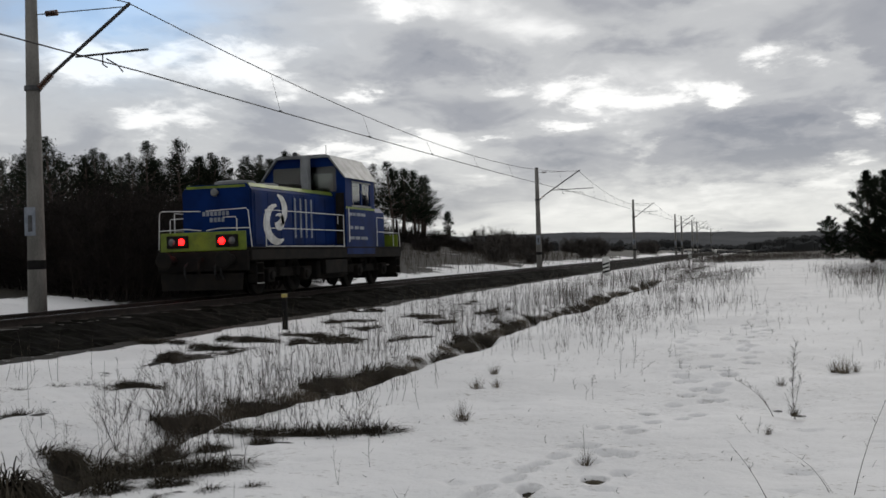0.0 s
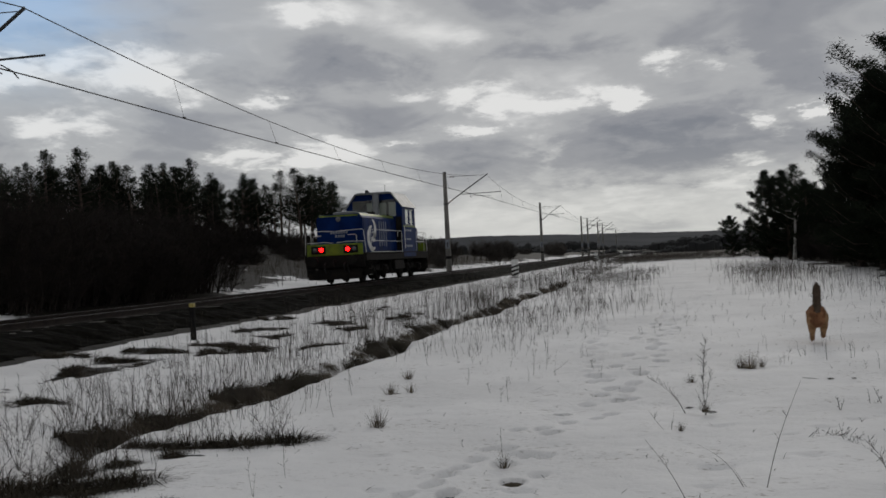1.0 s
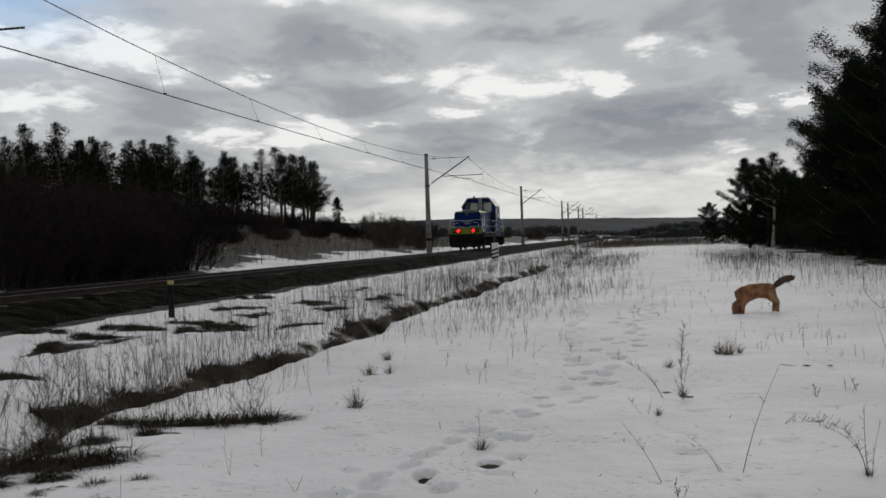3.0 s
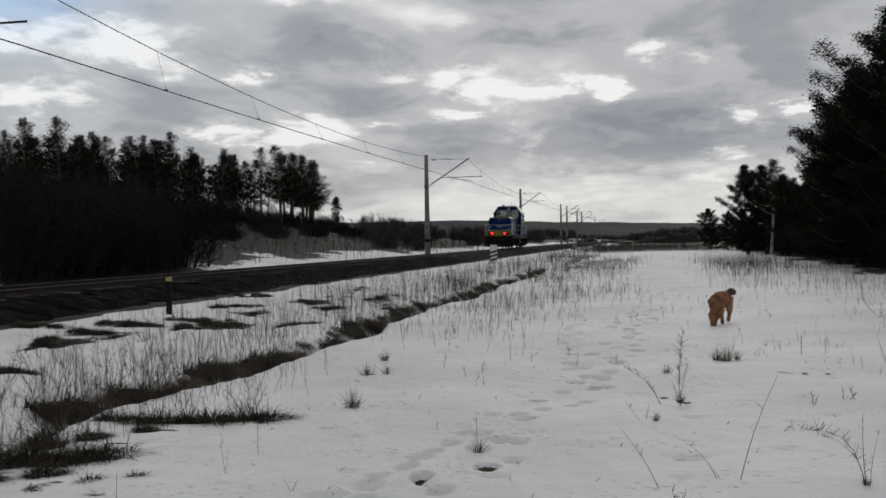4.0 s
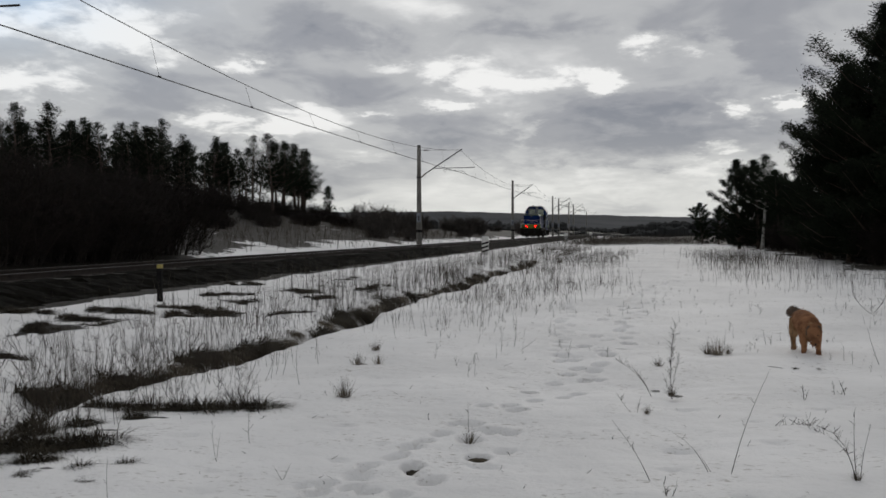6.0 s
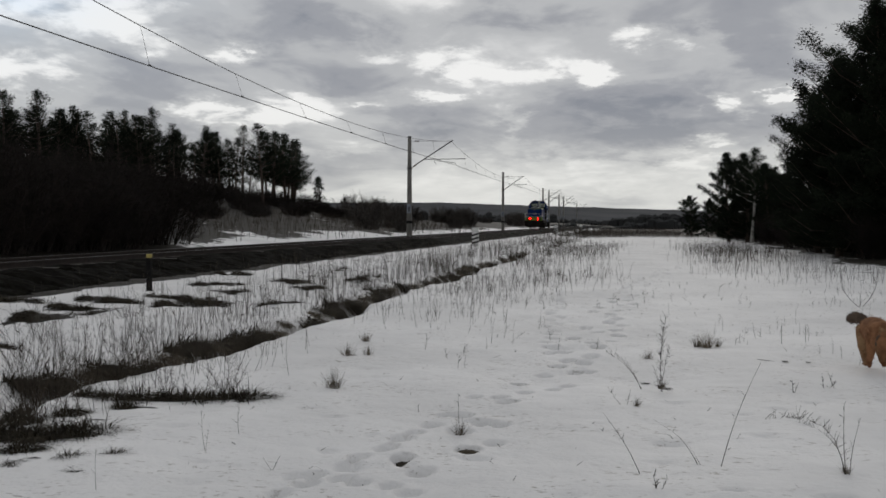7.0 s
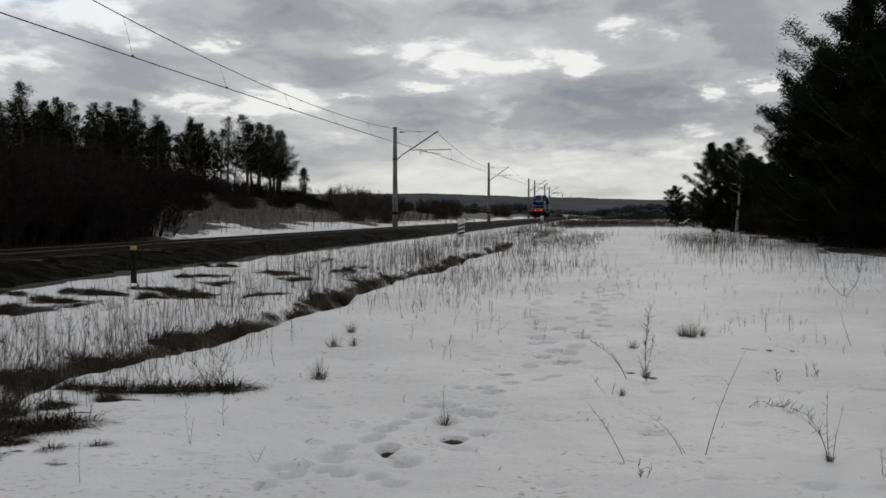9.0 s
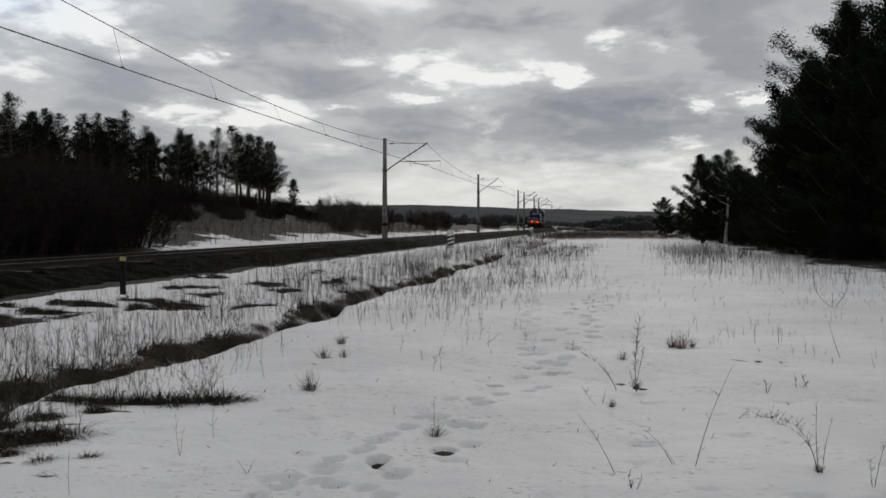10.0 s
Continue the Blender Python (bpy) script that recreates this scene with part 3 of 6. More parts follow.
def catenary_mast(reach, end, high, lift=0.0):
    top, foot = 8.45, 0.15
    m = thing("catenary_mast", "weathered concrete railway mast carrying a cantilever", "catenary mast", group="catenary masts")
    tube_pts = [(0, 0, foot), (0, 0, 1.5), (0, 0, 4), (0, 0, 6.2), (0, 0, top)]
    part("pole", tube(bmesh.new(), tube_pts, [0.235, 0.22, 0.19, 0.165, 0.14], 14), CONCRETE, m, "grey spun concrete pole", smooth=True)
    part("collar", lathe(bmesh.new(), [(0.185, 5.9 + lift), (0.205, 5.91 + lift), (0.205, 6.02 + lift), (0.185, 6.03 + lift)]), STEEL_DARK, m, "dark steel clamp")
    part("pole_cap", lathe(bmesh.new(), [(0.15, top - 0.03), (0.16, top), (0.13, top + 0.04), (0.03, top + 0.05)]), STEEL_DARK, m)
    part("strut", tube(bmesh.new(), [(0.55, 0, 6.28 + lift), (end, 0, high)], 0.045, 8), STEEL_DARK, m, "slanting steel cantilever tube")
    bm = bmesh.new()
    a, b = Vector((0.18, 0, 5.97 + lift)), Vector((0.55, 0, 6.28 + lift))
    for k in range(7):
        p = a.lerp(b, (k + 0.5) / 7)
        lathe(bm, [(0.03, -0.02), (0.085, -0.012), (0.085, 0.012), (0.03, 0.02)], Matrix.Translation(p) @ (b - a).to_track_quat("Z", "Y").to_matrix().to_4x4(), 10)
    tube(bm, [a, b], 0.03, 6)
    part("insulator", bm, PORCELAIN, m, "brown ribbed insulator")
    part("tie_rod", tube(bmesh.new(), [(0.12, 0, high - 0.05), (end - 0.15, 0, high - 0.07)], 0.013, 6), STEEL_DARK, m)
    bm = bmesh.new()
    for k in range(5):
        lathe(bm, [(0.03, -0.02), (0.075, -0.01), (0.075, 0.01), (0.03, 0.02)], Matrix.Translation((0.45 + k * 0.07, 0, high - 0.052)) @ pose(0, 0, 0, 0, 90, 0), 10)
    part("tie_insulator", bm, PORCELAIN, m)
    part("registration_arm", tube(bmesh.new(), [(1.25, 0, 6.66 + lift), (reach, 0, 6.69 + lift)], 0.028, 8), STEEL_DARK, m, "horizontal steel registration arm")
    bm = tube(bmesh.new(), [(2.0, 0, 6.66 + lift), (2.0, 0, 6.42 + lift), (2.12, 0, 6.34 + lift)], 0.018, 6)
    tube(bm, [(2.1, 0, 6.55 + lift), (reach - 0.85, 0, 6.38 + lift), (reach - 0.7, 0, 6.2 + lift)], 0.018, 6)
    part("steady_arm", bm, STEEL_DARK, m)
    bm = box(bmesh.new(), -0.16, 0.16, -0.225, -0.215, 2.45, 3.15, 0.004)
    plate = part("number_plate", bm, LOCO_GREY, m, "white number plate with a worn dark mark")
    part("mark", box(bmesh.new(), -0.05, 0.07, -0.232, -0.228, 2.55, 2.95), STEEL_DARK, plate)
    part("painted_spot", lathe(bmesh.new(), [(0.214, 1.62), (0.222, 1.63), (0.222, 1.84), (0.213, 1.85)]), BLACK_PAINT, m, "black painted band")
    return m


kinds_of_mast = (catenary_mast(4.45, 3.45, 8.14), catenary_mast(3.25, 2.78, 7.95, 0.12))
kinds_of_mast[0].matrix_basis = pose(MAST_X, MASTS[0], 0)
kinds_of_mast[1].matrix_basis = pose(MAST_X, MASTS[1], 0, 0, 0.5, 0)
for k, y in enumerate(MASTS[2:], 1):
    copy_thing(kinds_of_mast[(k + 1) % 2], pose(MAST_X + (-1.5 if y > 380 else 0), y, (0, -0.1, 0.0, 0, 0, 0, 0, 0)[k]))


def overhead_line():
    line = thing("overhead_line", "sagging messenger wire, contact wire and droppers over the track", "overhead wire", kind="structure")
    spans = list(zip(MASTS, MASTS[1:]))
    mess, cont = [], []

    def hung(k, u, a, b):
        """The messenger and contact wires at the share u of span k."""
        sag = min(1.25, 1.25 * ((b - a) / 60) ** 2)
        w = u if k % 2 == 0 else 1 - u  # the wires zigzag from mast to mast
        y = a + (b - a) * u
        return Vector((MAST_X + 3.3 - 0.52 * w, y, 7.98 - 0.03 * w - 4 * sag * u * (1 - u))), Vector((MAST_X + 3.5 - 0.42 * w, y, 6.15 + 0.12 * w - 0.4 * u * (1 - u)))

    for k, (a, b) in enumerate(spans):
        for j in range(24):
            p, q = hung(k, j / 24, a, b)
            mess.append(p)
            cont.append(q)
        if b < 300:
            n = max(3, int((b - a) / 7))
            for j in range(1, n):
                p, q = hung(k, j / n, a, b)
                bm = tube(bmesh.new(), [p, q], 0.0055, 4)
                tube(bm, [q + Vector((0, -0.07, 0.02)), q + Vector((0, 0.07, 0.02))], 0.034, 5)
                part("dropper", bm, WIRE, line)
    part("messenger_wire", tube(bmesh.new(), mess, 0.014, 5), WIRE, line)
    part("contact_wire", tube(bmesh.new(), cont, 0.017, 5), WIRE, line)


overhead_line()


# ---- posts beside the line ----
def distance_post(x, y):
    z = floor_z(x, y) - 0.1
    t = thing("distance_post", "low dark marker post with a pale yellow top", "marker post", pose(x, y, z))
    part("post", box(bmesh.new(), -0.05, 0.05, -0.05, 0.05, 0, 0.82, 0.012), BLACK_PAINT, t)
    part("cap", box(bmesh.new(), -0.053, 0.053, -0.053, 0.053, 0.82, 0.90, 0.015), YELLOW_PAINT, t, "chipped yellow cap")


def striped_post(x, y, h):
    z = floor_z(x, y) - 0.1
    t = thing("striped_post", "white trackside board with slanting black stripes", "marker board", pose(x, y, z, 0, 0, -4), group="striped boards")
    part("board", box(bmesh.new(), -0.21, 0.21, -0.05, 0.05, 0, h, 0.012), WHITE_PAINT, t)
    for k in range(3):
        bm = bmesh.new()
        z0 = 0.22 + k * 0.24
        vs = [bm.verts.new(p) for p in ((-0.208, -0.055, z0), (0.208, -0.055, z0 + 0.12), (0.208, -0.055, z0 + 0.24), (-0.208, -0.055, z0 + 0.12))]
        f = bm.faces.new(vs)
        r = bmesh.ops.extrude_face_region(bm, geom=[f])
        bmesh.ops.translate(bm, vec=(0, -0.003, 0), verts=[v for v in r["geom"] if isinstance(v, bmesh.types.BMVert)])
        part("stripe", bm, BLACK_PAINT, t)


distance_post(-9.75, 21.0)
striped_post(-9.6, 67.6, 1.25)
striped_post(-9.5, 141.0, 1.25)
striped_post(-9.0, 200.0, 1.25)


# ---- the locomotive ----
def locomotive():
    L0 = thing("locomotive", "blue and lime green diesel shunting locomotive with red tail lights", "locomotive")
    W2 = 1.42
    # frame, deck and beams
    part("underframe", box(bmesh.new(), -W2, W2, 0.0, 12.2, 0.98, 1.30, 0.03), LOCO_FRAME, L0, "sooty black underframe")
    part("deck", box(bmesh.new(), -W2 - 0.02, W2 + 0.02, 0.05, 12.15, 1.302, 1.345, 0.01), LOCO_FRAME, L0)
    for y, s in ((0.0, -1), (12.2, 1)):
        end = part("end_panel", box(bmesh.new(), -1.28, 1.28, min(y, y + s * 0.06), max(y, y + s * 0.06), 1.30, 1.80, 0.02) if s > 0 else box(bmesh.new(), -1.28, 1.28, -0.06, -0.003, 1.27, 1.78, 0.02), LOCO_LIME, L0, "lime green end panel")
        part("buffer_beam", box(bmesh.new(), -1.35, 1.35, min(y, y + s * 0.10), max(y, y + s * 0.10), 0.72, 1.25, 0.02), LOCO_FRAME, L0)
        for x in (-0.875, 0.875):
            lathe_m = pose(x, y + s * 0.08, 1.03, -90 * s, 0, 0)
            part("buffer", lathe(bmesh.new(), [(0.13, 0), (0.13, 0.28), (0.09, 0.30), (0.09, 0.46), (0.24, 0.48), (0.24, 0.52), (0.2, 0.54)], lathe_m), LOCO_FRAME, L0, smooth=False)
        bm = box(bmesh.new(), -0.07, 0.07, min(y, y + s * 0.3), max(y, y + s * 0.3), 0.98, 1.10, 0.02)
        tube(bm, [(0, y + s * 0.28, 1.05), (0, y + s * 0.34, 0.8), (0, y + s * 0.24, 0.62)], 0.035, 6)
        part("coupling_hook", bm, LOCO_FRAME, L0)
        for x in (-0.45, 0.45, 0.62):
            part("brake_hose", tube(bmesh.new(), [(x, y + s * 0.1, 0.95), (x, y + s * 0.26, 0.85), (x + 0.03, y + s * 0.28, 0.62), (x + 0.05, y + s * 0.2, 0.5)], 0.03, 6), RUBBER, L0)
        bm = bmesh.new()
        vs = [(-1.25, 0.66), (1.25, 0.66), (1.2, 0.22), (-1.2, 0.22)]
        a = [bm.verts.new((x, y + s * 0.16, z)) for x, z in vs]
        b = [bm.verts.new((x * 0.97, y + s * 0.12, z)) for x, z in vs]
        bm.faces.new(a), bm.faces.new(b[::-1])
        for i in range(4):
            bm.faces.new((a[i], b[i], b[(i + 1) % 4], a[(i + 1) % 4]))
        bmesh.ops.recalc_face_normals(bm, faces=bm.faces)
        part("rail_guard", bm, LOCO_FRAME, L0)
        # lamp clusters
        for side in (-1, 1):
            yy = y + s * 0.062
            housing = part("lamp_housing", box(bmesh.new(), side * 0.74 - 0.33, side * 0.74 + 0.33, min(yy, yy + s * 0.05), max(yy, yy + s * 0.05), 1.36, 1.70, 0.03), BLACK_PAINT, L0, "black twin lamp housing")
            for dx, mat, nm in ((-0.14, RED_GLOW if s < 0 else LENS, "tail_light"), (0.16, LENS, "headlight")):
                x = side * (0.74 + dx)
                m = pose(x, yy + s * 0.048, 1.53, -90 * s, 0, 0)
                part(nm, lathe(bmesh.new(), [(0.09, 0), (0.09, 0.02), (0.075, 0.035), (0.04, 0.045)], m, 18), mat, housing, "lit red lamp" if mat is RED_GLOW else "unlit clear lamp")
                part("rim", lathe(bmesh.new(), [(0.10, -0.004), (0.105, 0.012), (0.09, 0.014)], m, 18), STEEL_DARK, housing)
    # long hood
    def hood(y0, y1, w, h, name):
        ch = 0.16
        outline = [(-w, 1.35), (w, 1.35), (w, h - ch * 1.1), (w - ch, h), (-w + ch, h), (-w, h - ch * 1.1)]
        bm = prism(bmesh.new(), outline, y0, y1)
        bmesh.ops.bevel(bm, geom=[e for e in bm.edges if abs(e.verts[0].co.y - e.verts[1].co.y) < 1e-4], offset=0.05, segments=3, affect="EDGES")
        return part(name, bm, LOCO_BLUE, L0, "dark blue engine hood")
    long_hood = hood(0.75, 6.75, 1.06, 3.10, "long_hood")
    short_hood = hood(9.45, 11.45, 1.06, 2.75, "short_hood")
    for side in (-1, 1):
        part("roof_line", prism(bmesh.new(), [(side * 0.985, 3.01), (side * 0.995, 3.015), (side * 0.92, 3.125), (side * 0.90, 3.105)], 0.85, 6.74), LOCO_LIME, long_hood, "lime green edge stripe")
    part("end_stripe", box(bmesh.new(), -0.9, 0.9, 0.735, 0.749, 3.0, 3.07), LOCO_LIME, long_hood)
    # hood roof: fan cowl, exhaust
    for y in (1.9, 3.4):
        part("fan_cowl", lathe(bmesh.new(), [(0.55, 3.08), (0.58, 3.12), (0.58, 3.22), (0.5, 3.25), (0.12, 3.23)], Matrix.Translation((0, y, 0)), 24), LOCO_ROOF, long_hood)
    part("exhaust", box(bmesh.new(), -0.3, 0.3, 5.3, 5.9, 3.08, 3.36, 0.05), LOCO_FRAME, long_hood)
    part("top_lamp", lathe(bmesh.new(), [(0.105, 0), (0.115, 0.08), (0.08, 0.10)], pose(0, 0.74, 2.88, 90, 0, 0), 18), LENS, long_hood, "clear round top headlight")
    # number and lettering become plain bars
    for x0, x1, z in ((-0.42, 0.42, 2.24), (-0.2, 0.28, 2.07)):
        x = x0
        while x < x1 - 0.02:
            part("marking_bar", box(bmesh.new(), x, x + 0.085, 0.733, 0.741, z, z + 0.12), LOCO_GREY, long_hood)
            x += 0.12
    # hood doors, louvres, hinges on both sides
    for side in (-1, 1):
        for k in range(7):
            y = 0.95 + k * 0.82
            part("hood_door", box(bmesh.new(), min(side * 1.062, side * 1.075), max(side * 1.062, side * 1.075), y, y + 0.79, 1.42, 2.86, 0.006), LOCO_BLUE, long_hood, "dark blue side door")
        for k in range(4):
            y = 3.5 + k * 0.40
            bm = bmesh.new()
            box(bm, min(side * 1.078, side * 1.09), max(side * 1.078, side * 1.09), y, y + 0.10, 1.62, 2.80, 0.004)
            for j in range(14):
                box(bm, min(side * 1.09, side * 1.10), max(side * 1.09, side * 1.10), y + 0.005, y + 0.095, 1.66 + j * 0.08, 1.70 + j * 0.08)
            part("louvre", bm, LOCO_GREY, long_hood, "pale grey louvred grille")
        # the painted emblem: a plain curled pale shape
        bm = bmesh.new()
        def swoosh(cy, cz, r, w, a0, a1, n=18):
            for i in range(n):
                quad = []
                for a, q in ((i, -1), (i + 1, -1), (i + 1, 1), (i, 1)):
                    t = radians(a0 + (a1 - a0) * a / n)
                    ww = w * math.sin(math.pi * min(max(a / n, 0.04), 0.97)) ** 0.6
                    quad.append(bm.verts.new((side * 1.083, cy + 1.4 * (r + q * ww) * math.cos(t), cz + (r + q * ww) * 1.0 * math.sin(t))))
                bm.faces.new(quad)
        swoosh(2.35, 2.02, 0.52, 0.15, 95, 300)
        swoosh(2.25, 2.42, 0.42, 0.13, -100, 80)
        swoosh(2.42, 2.08, 0.2, 0.075, -160, 130)
        r = bmesh.ops.extrude_face_region(bm, geom=list(bm.faces))
        bmesh.ops.translate(bm, vec=(side * 0.003, 0, 0), verts=[v for v in r["geom"] if isinstance(v, bmesh.types.BMVert)])
        bmesh.ops.recalc_face_normals(bm, faces=bm.faces)
        part("emblem", bm, WHITE_PAINT, long_hood, "pale curled painted emblem")
    # cab with sloped roof edges and real window openings
    y0, y1, wc = 6.75, 9.45, 1.43
    wall = 0.06
    def cab_end(y, s):
        bm = bmesh.new()
        ya, yb = (y, y + wall) if s < 0 else (y - wall, y)
        box(bm, -wc, wc, ya, yb, 1.35, 3.14)
        box(bm, -0.07, 0.07, ya, yb, 3.14, 3.98)
        for side in (-1, 1):
            prism(bm, [(side * 1.12, 3.14), (side * wc, 3.14), (side * wc, 3.62), (side * 1.16, 3.98), (side * 1.12, 3.98)], ya, yb)
        prism(bm, [(-1.16, 3.98), (1.16, 3.98), (0.92, 4.28), (-0.92, 4.28)], ya, yb)
        e = part("cab_end_wall", bm, LOCO_BLUE, L0, "dark blue cab end wall with two wide windows")
        for a, b in ((-1.12, -0.07), (0.07, 1.12)):
            part("window_pane", box(bmesh.new(), a, b, ya + 0.02, ya + 0.03, 3.14, 3.98), DIMMED_GLASS, e, "clear cab window")
    for side in (-1, 1):
        # near-black panel paints the shade of the door recess at the cab end
        door = part("cab_door", box(bmesh.new(), *sorted((side * 1.09, side * 1.39)), y0 - 0.022, y0 - 0.004, 1.42, 3.10, 0.006), LOCO_FRAME, L0, "black panel for the shaded cab door recess beside the hood")
        part("door_handle", tube(bmesh.new(), [(side * 1.16, y0 - 0.05, 2.1), (side * 1.16, y0 - 0.05, 2.35)], 0.014, 6), WHITE_PAINT, door)
    cab_end(y0, -1)
    cab_end(y1, 1)
    for side in (-1, 1):
        xa, xb = sorted((side * wc, side * (wc - wall)))
        bm = box(bmesh.new(), xa, xb, y0 + wall, y1 - wall, 1.10, 2.72)
        for a, b in ((y0 + wall, y0 + 0.62), (y0 + 1.42, y0 + 1.52), (y1 - 0.42, y1 - wall)):
            box(bm, xa, xb, a, b, 2.72, 3.46)
        box(bm, xa, xb, y0 + wall, y1 - wall, 3.46, 3.60)
        w = part("cab_side_wall", bm, LOCO_BLUE, L0, "dark blue cab side wall")
        for a, b in ((y0 + 0.62, y0 + 1.42), (y0 + 1.52, y1 - 0.42)):
            part("window_pane", box(bmesh.new(), (xa + xb) / 2 - 0.005, (xa + xb) / 2 + 0.005, a, b, 2.72, 3.46), GLASS, w, "clear cab window")
            for za, zb in ((2.66, 2.72), (3.46, 3.51)):
                part("window_trim", box(bmesh.new(), *sorted((side * wc, side * (wc + 0.012))), a - 0.04, b + 0.04, za, zb), LOCO_ROOF, w)
        part("side_stripe", box(bmesh.new(), *sorted((side * wc, side * (wc + 0.006))), y0 + 0.02, y1 - 0.02, 2.58, 2.65), LOCO_LIME, w)
        for row, (z, cuts) in enumerate(((2.36, (0.3, 0.55, 0.62, 0.86, 0.93, 1.3, 1.37, 1.75)), (1.92, (0.25, 0.6, 0.75, 1.1, 1.2, 1.6)), (1.58, (0.25, 0.7, 0.8, 1.2, 1.3, 1.9)))):
            for a, b in zip(cuts[::2], cuts[1::2]):
                part("marking_bar", box(bmesh.new(), *sorted((side * (wc + 0.001), side * (wc + 0.007))), y0 + a, y0 + b, z, z + 0.10), LOCO_GREY, w)
        part("door_rail", tube(bmesh.new(), [(side * (wc + 0.06), y0 + 0.12, 1.5), (side * (wc + 0.06), y0 + 0.12, 2.6)], 0.018, 6), WHITE_PAINT, w, "white grab rail")
    bm = prism(bmesh.new(), [(-1.50, 3.58), (-0.95, 4.32), (-0.80, 4.37), (0.80, 4.37), (0.95, 4.32), (1.50, 3.58), (1.46, 3.58), (0.91, 4.27), (-0.91, 4.27), (-1.46, 3.58)], y0 - 0.14, y1 + 0.14)
    roof = part("cab_roof", bm, LOCO_ROOF, L0, "grey cab roof with sloped sides")
    part("exhaust_stack", box(bmesh.new(), 0.05, 0.32, y0 - 0.42, y0 - 0.16, 3.08, 4.30, 0.03), LOCO_ROOF, L0, "tall grey exhaust stack")
    part("horn", tube(bmesh.new(), [(-0.4, y0 + 0.2, 4.44), (-0.4, y0 + 0.7, 4.44)], [0.09, 0.03], 10), STEEL_DARK, roof)
    part("aerial", tube(bmesh.new(), [(0.3, y0 + 1.2, 4.36), (0.3, y0 + 1.2, 4.8)], 0.012, 5), STEEL_DARK, roof)
    part("cab_floor", box(bmesh.new(), -1.36, 1.36, y0 + wall, y1 - wall, 1.346, 1.40), LOCO_FRAME, L0)
    part("control_desk", box(bmesh.new(), -0.9, 0.9, y0 + 0.9, y0 + 1.7, 1.40, 2.55, 0.05), LOCO_FRAME, L0, "dark control desk")
    for x in (-0.95, 0.95):
        bm = box(bmesh.new(), x - 0.22, x + 0.22, y1 - 0.9, y1 - 0.45, 1.85, 1.95, 0.03)
        box(bm, x - 0.22, x + 0.22, y1 - 0.47, y1 - 0.38, 1.95, 2.65, 0.03)
        tube(bm, [(x, y1 - 0.67, 1.4), (x, y1 - 0.67, 1.86)], 0.05, 8)
        part("driver_seat", bm, RUBBER, L0)
    # handrails
    def rail_run(pts, name="handrail"):
        return part(name, tube(bmesh.new(), pts, 0.013, 6), WHITE_PAINT, L0, "white tubular handrail")
    for side in (-1, 1):
        x = side * (W2 - 0.02)
        for z in (1.36, 1.86, 2.36):
            rail_run([(x, 0.92, z), (x, 6.6, z)])
        for y in (0.92, 6.6):
            part("rail_post", tube(bmesh.new(), [(x, y, 1.34), (x, y, 2.36)], 0.016, 6), WHITE_PAINT, L0)
        rail_run([(x, 9.7, 1.36), (x, 9.7, 2.36), (x, 11.4, 2.36), (x, 11.4, 1.36)])
        rail_run([(x, 9.7, 1.86), (x, 11.4, 1.86)])
        for y, e in ((0.02, 1), (12.18, -1)):
            rail_run([(x, y + e * 0.04, 1.34), (side * (W2 - 0.09), y, 2.32), (side * (W2 - 0.16), y, 2.38), (side * 0.08, y, 2.34)])
            rail_run([(side * (W2 - 0.06), y, 1.85), (side * 0.5, y, 1.87), (side * 0.08, y, 1.82)])
            rail_run([(side * 1.0, y - e * 0.02, 1.75), (side * 1.0, y - e * 0.02, 2.1), (side * 0.96, y - e * 0.02, 2.16), (side * 0.6, y - e * 0.02, 2.16)])
        # steps at the corners
        for y in (0.45, 11.75):
            bm = bmesh.new()
            for dz in (0.35, 0.62, 0.9):
                box(bm, *sorted((side * (W2 - 0.26), side * (W2 + 0.01))), y - 0.22, y + 0.22, dz, dz + 0.03)
            for dy in (-0.22, 0.20):
                box(bm, *sorted((side * (W2 - 0.26), side * (W2 + 0.01))), y + dy, y + dy + 0.02, 0.35, 1.0)
            part("step_ladder", bm, LOCO_FRAME, L0)
            part("step_edge", box(bmesh.new(), *sorted((side * (W2 + 0.011), side * (W2 + 0.018))), y - 0.2, y + 0.2, 0.36, 0.38), WHITE_PAINT, L0)
    # tank, boxes, bogies
    part("fuel_tank", box(bmesh.new(), -1.2, 1.2, 4.9, 7.4, 0.35, 0.97, 0.08), LOCO_FRAME, L0)
    for side in (-1, 1):
        part("battery_box", box(bmesh.new(), *sorted((side * 1.22, side * 1.38)), 5.1, 6.9, 0.5, 0.95, 0.03), LOCO_FRAME, L0)
    wheels = []
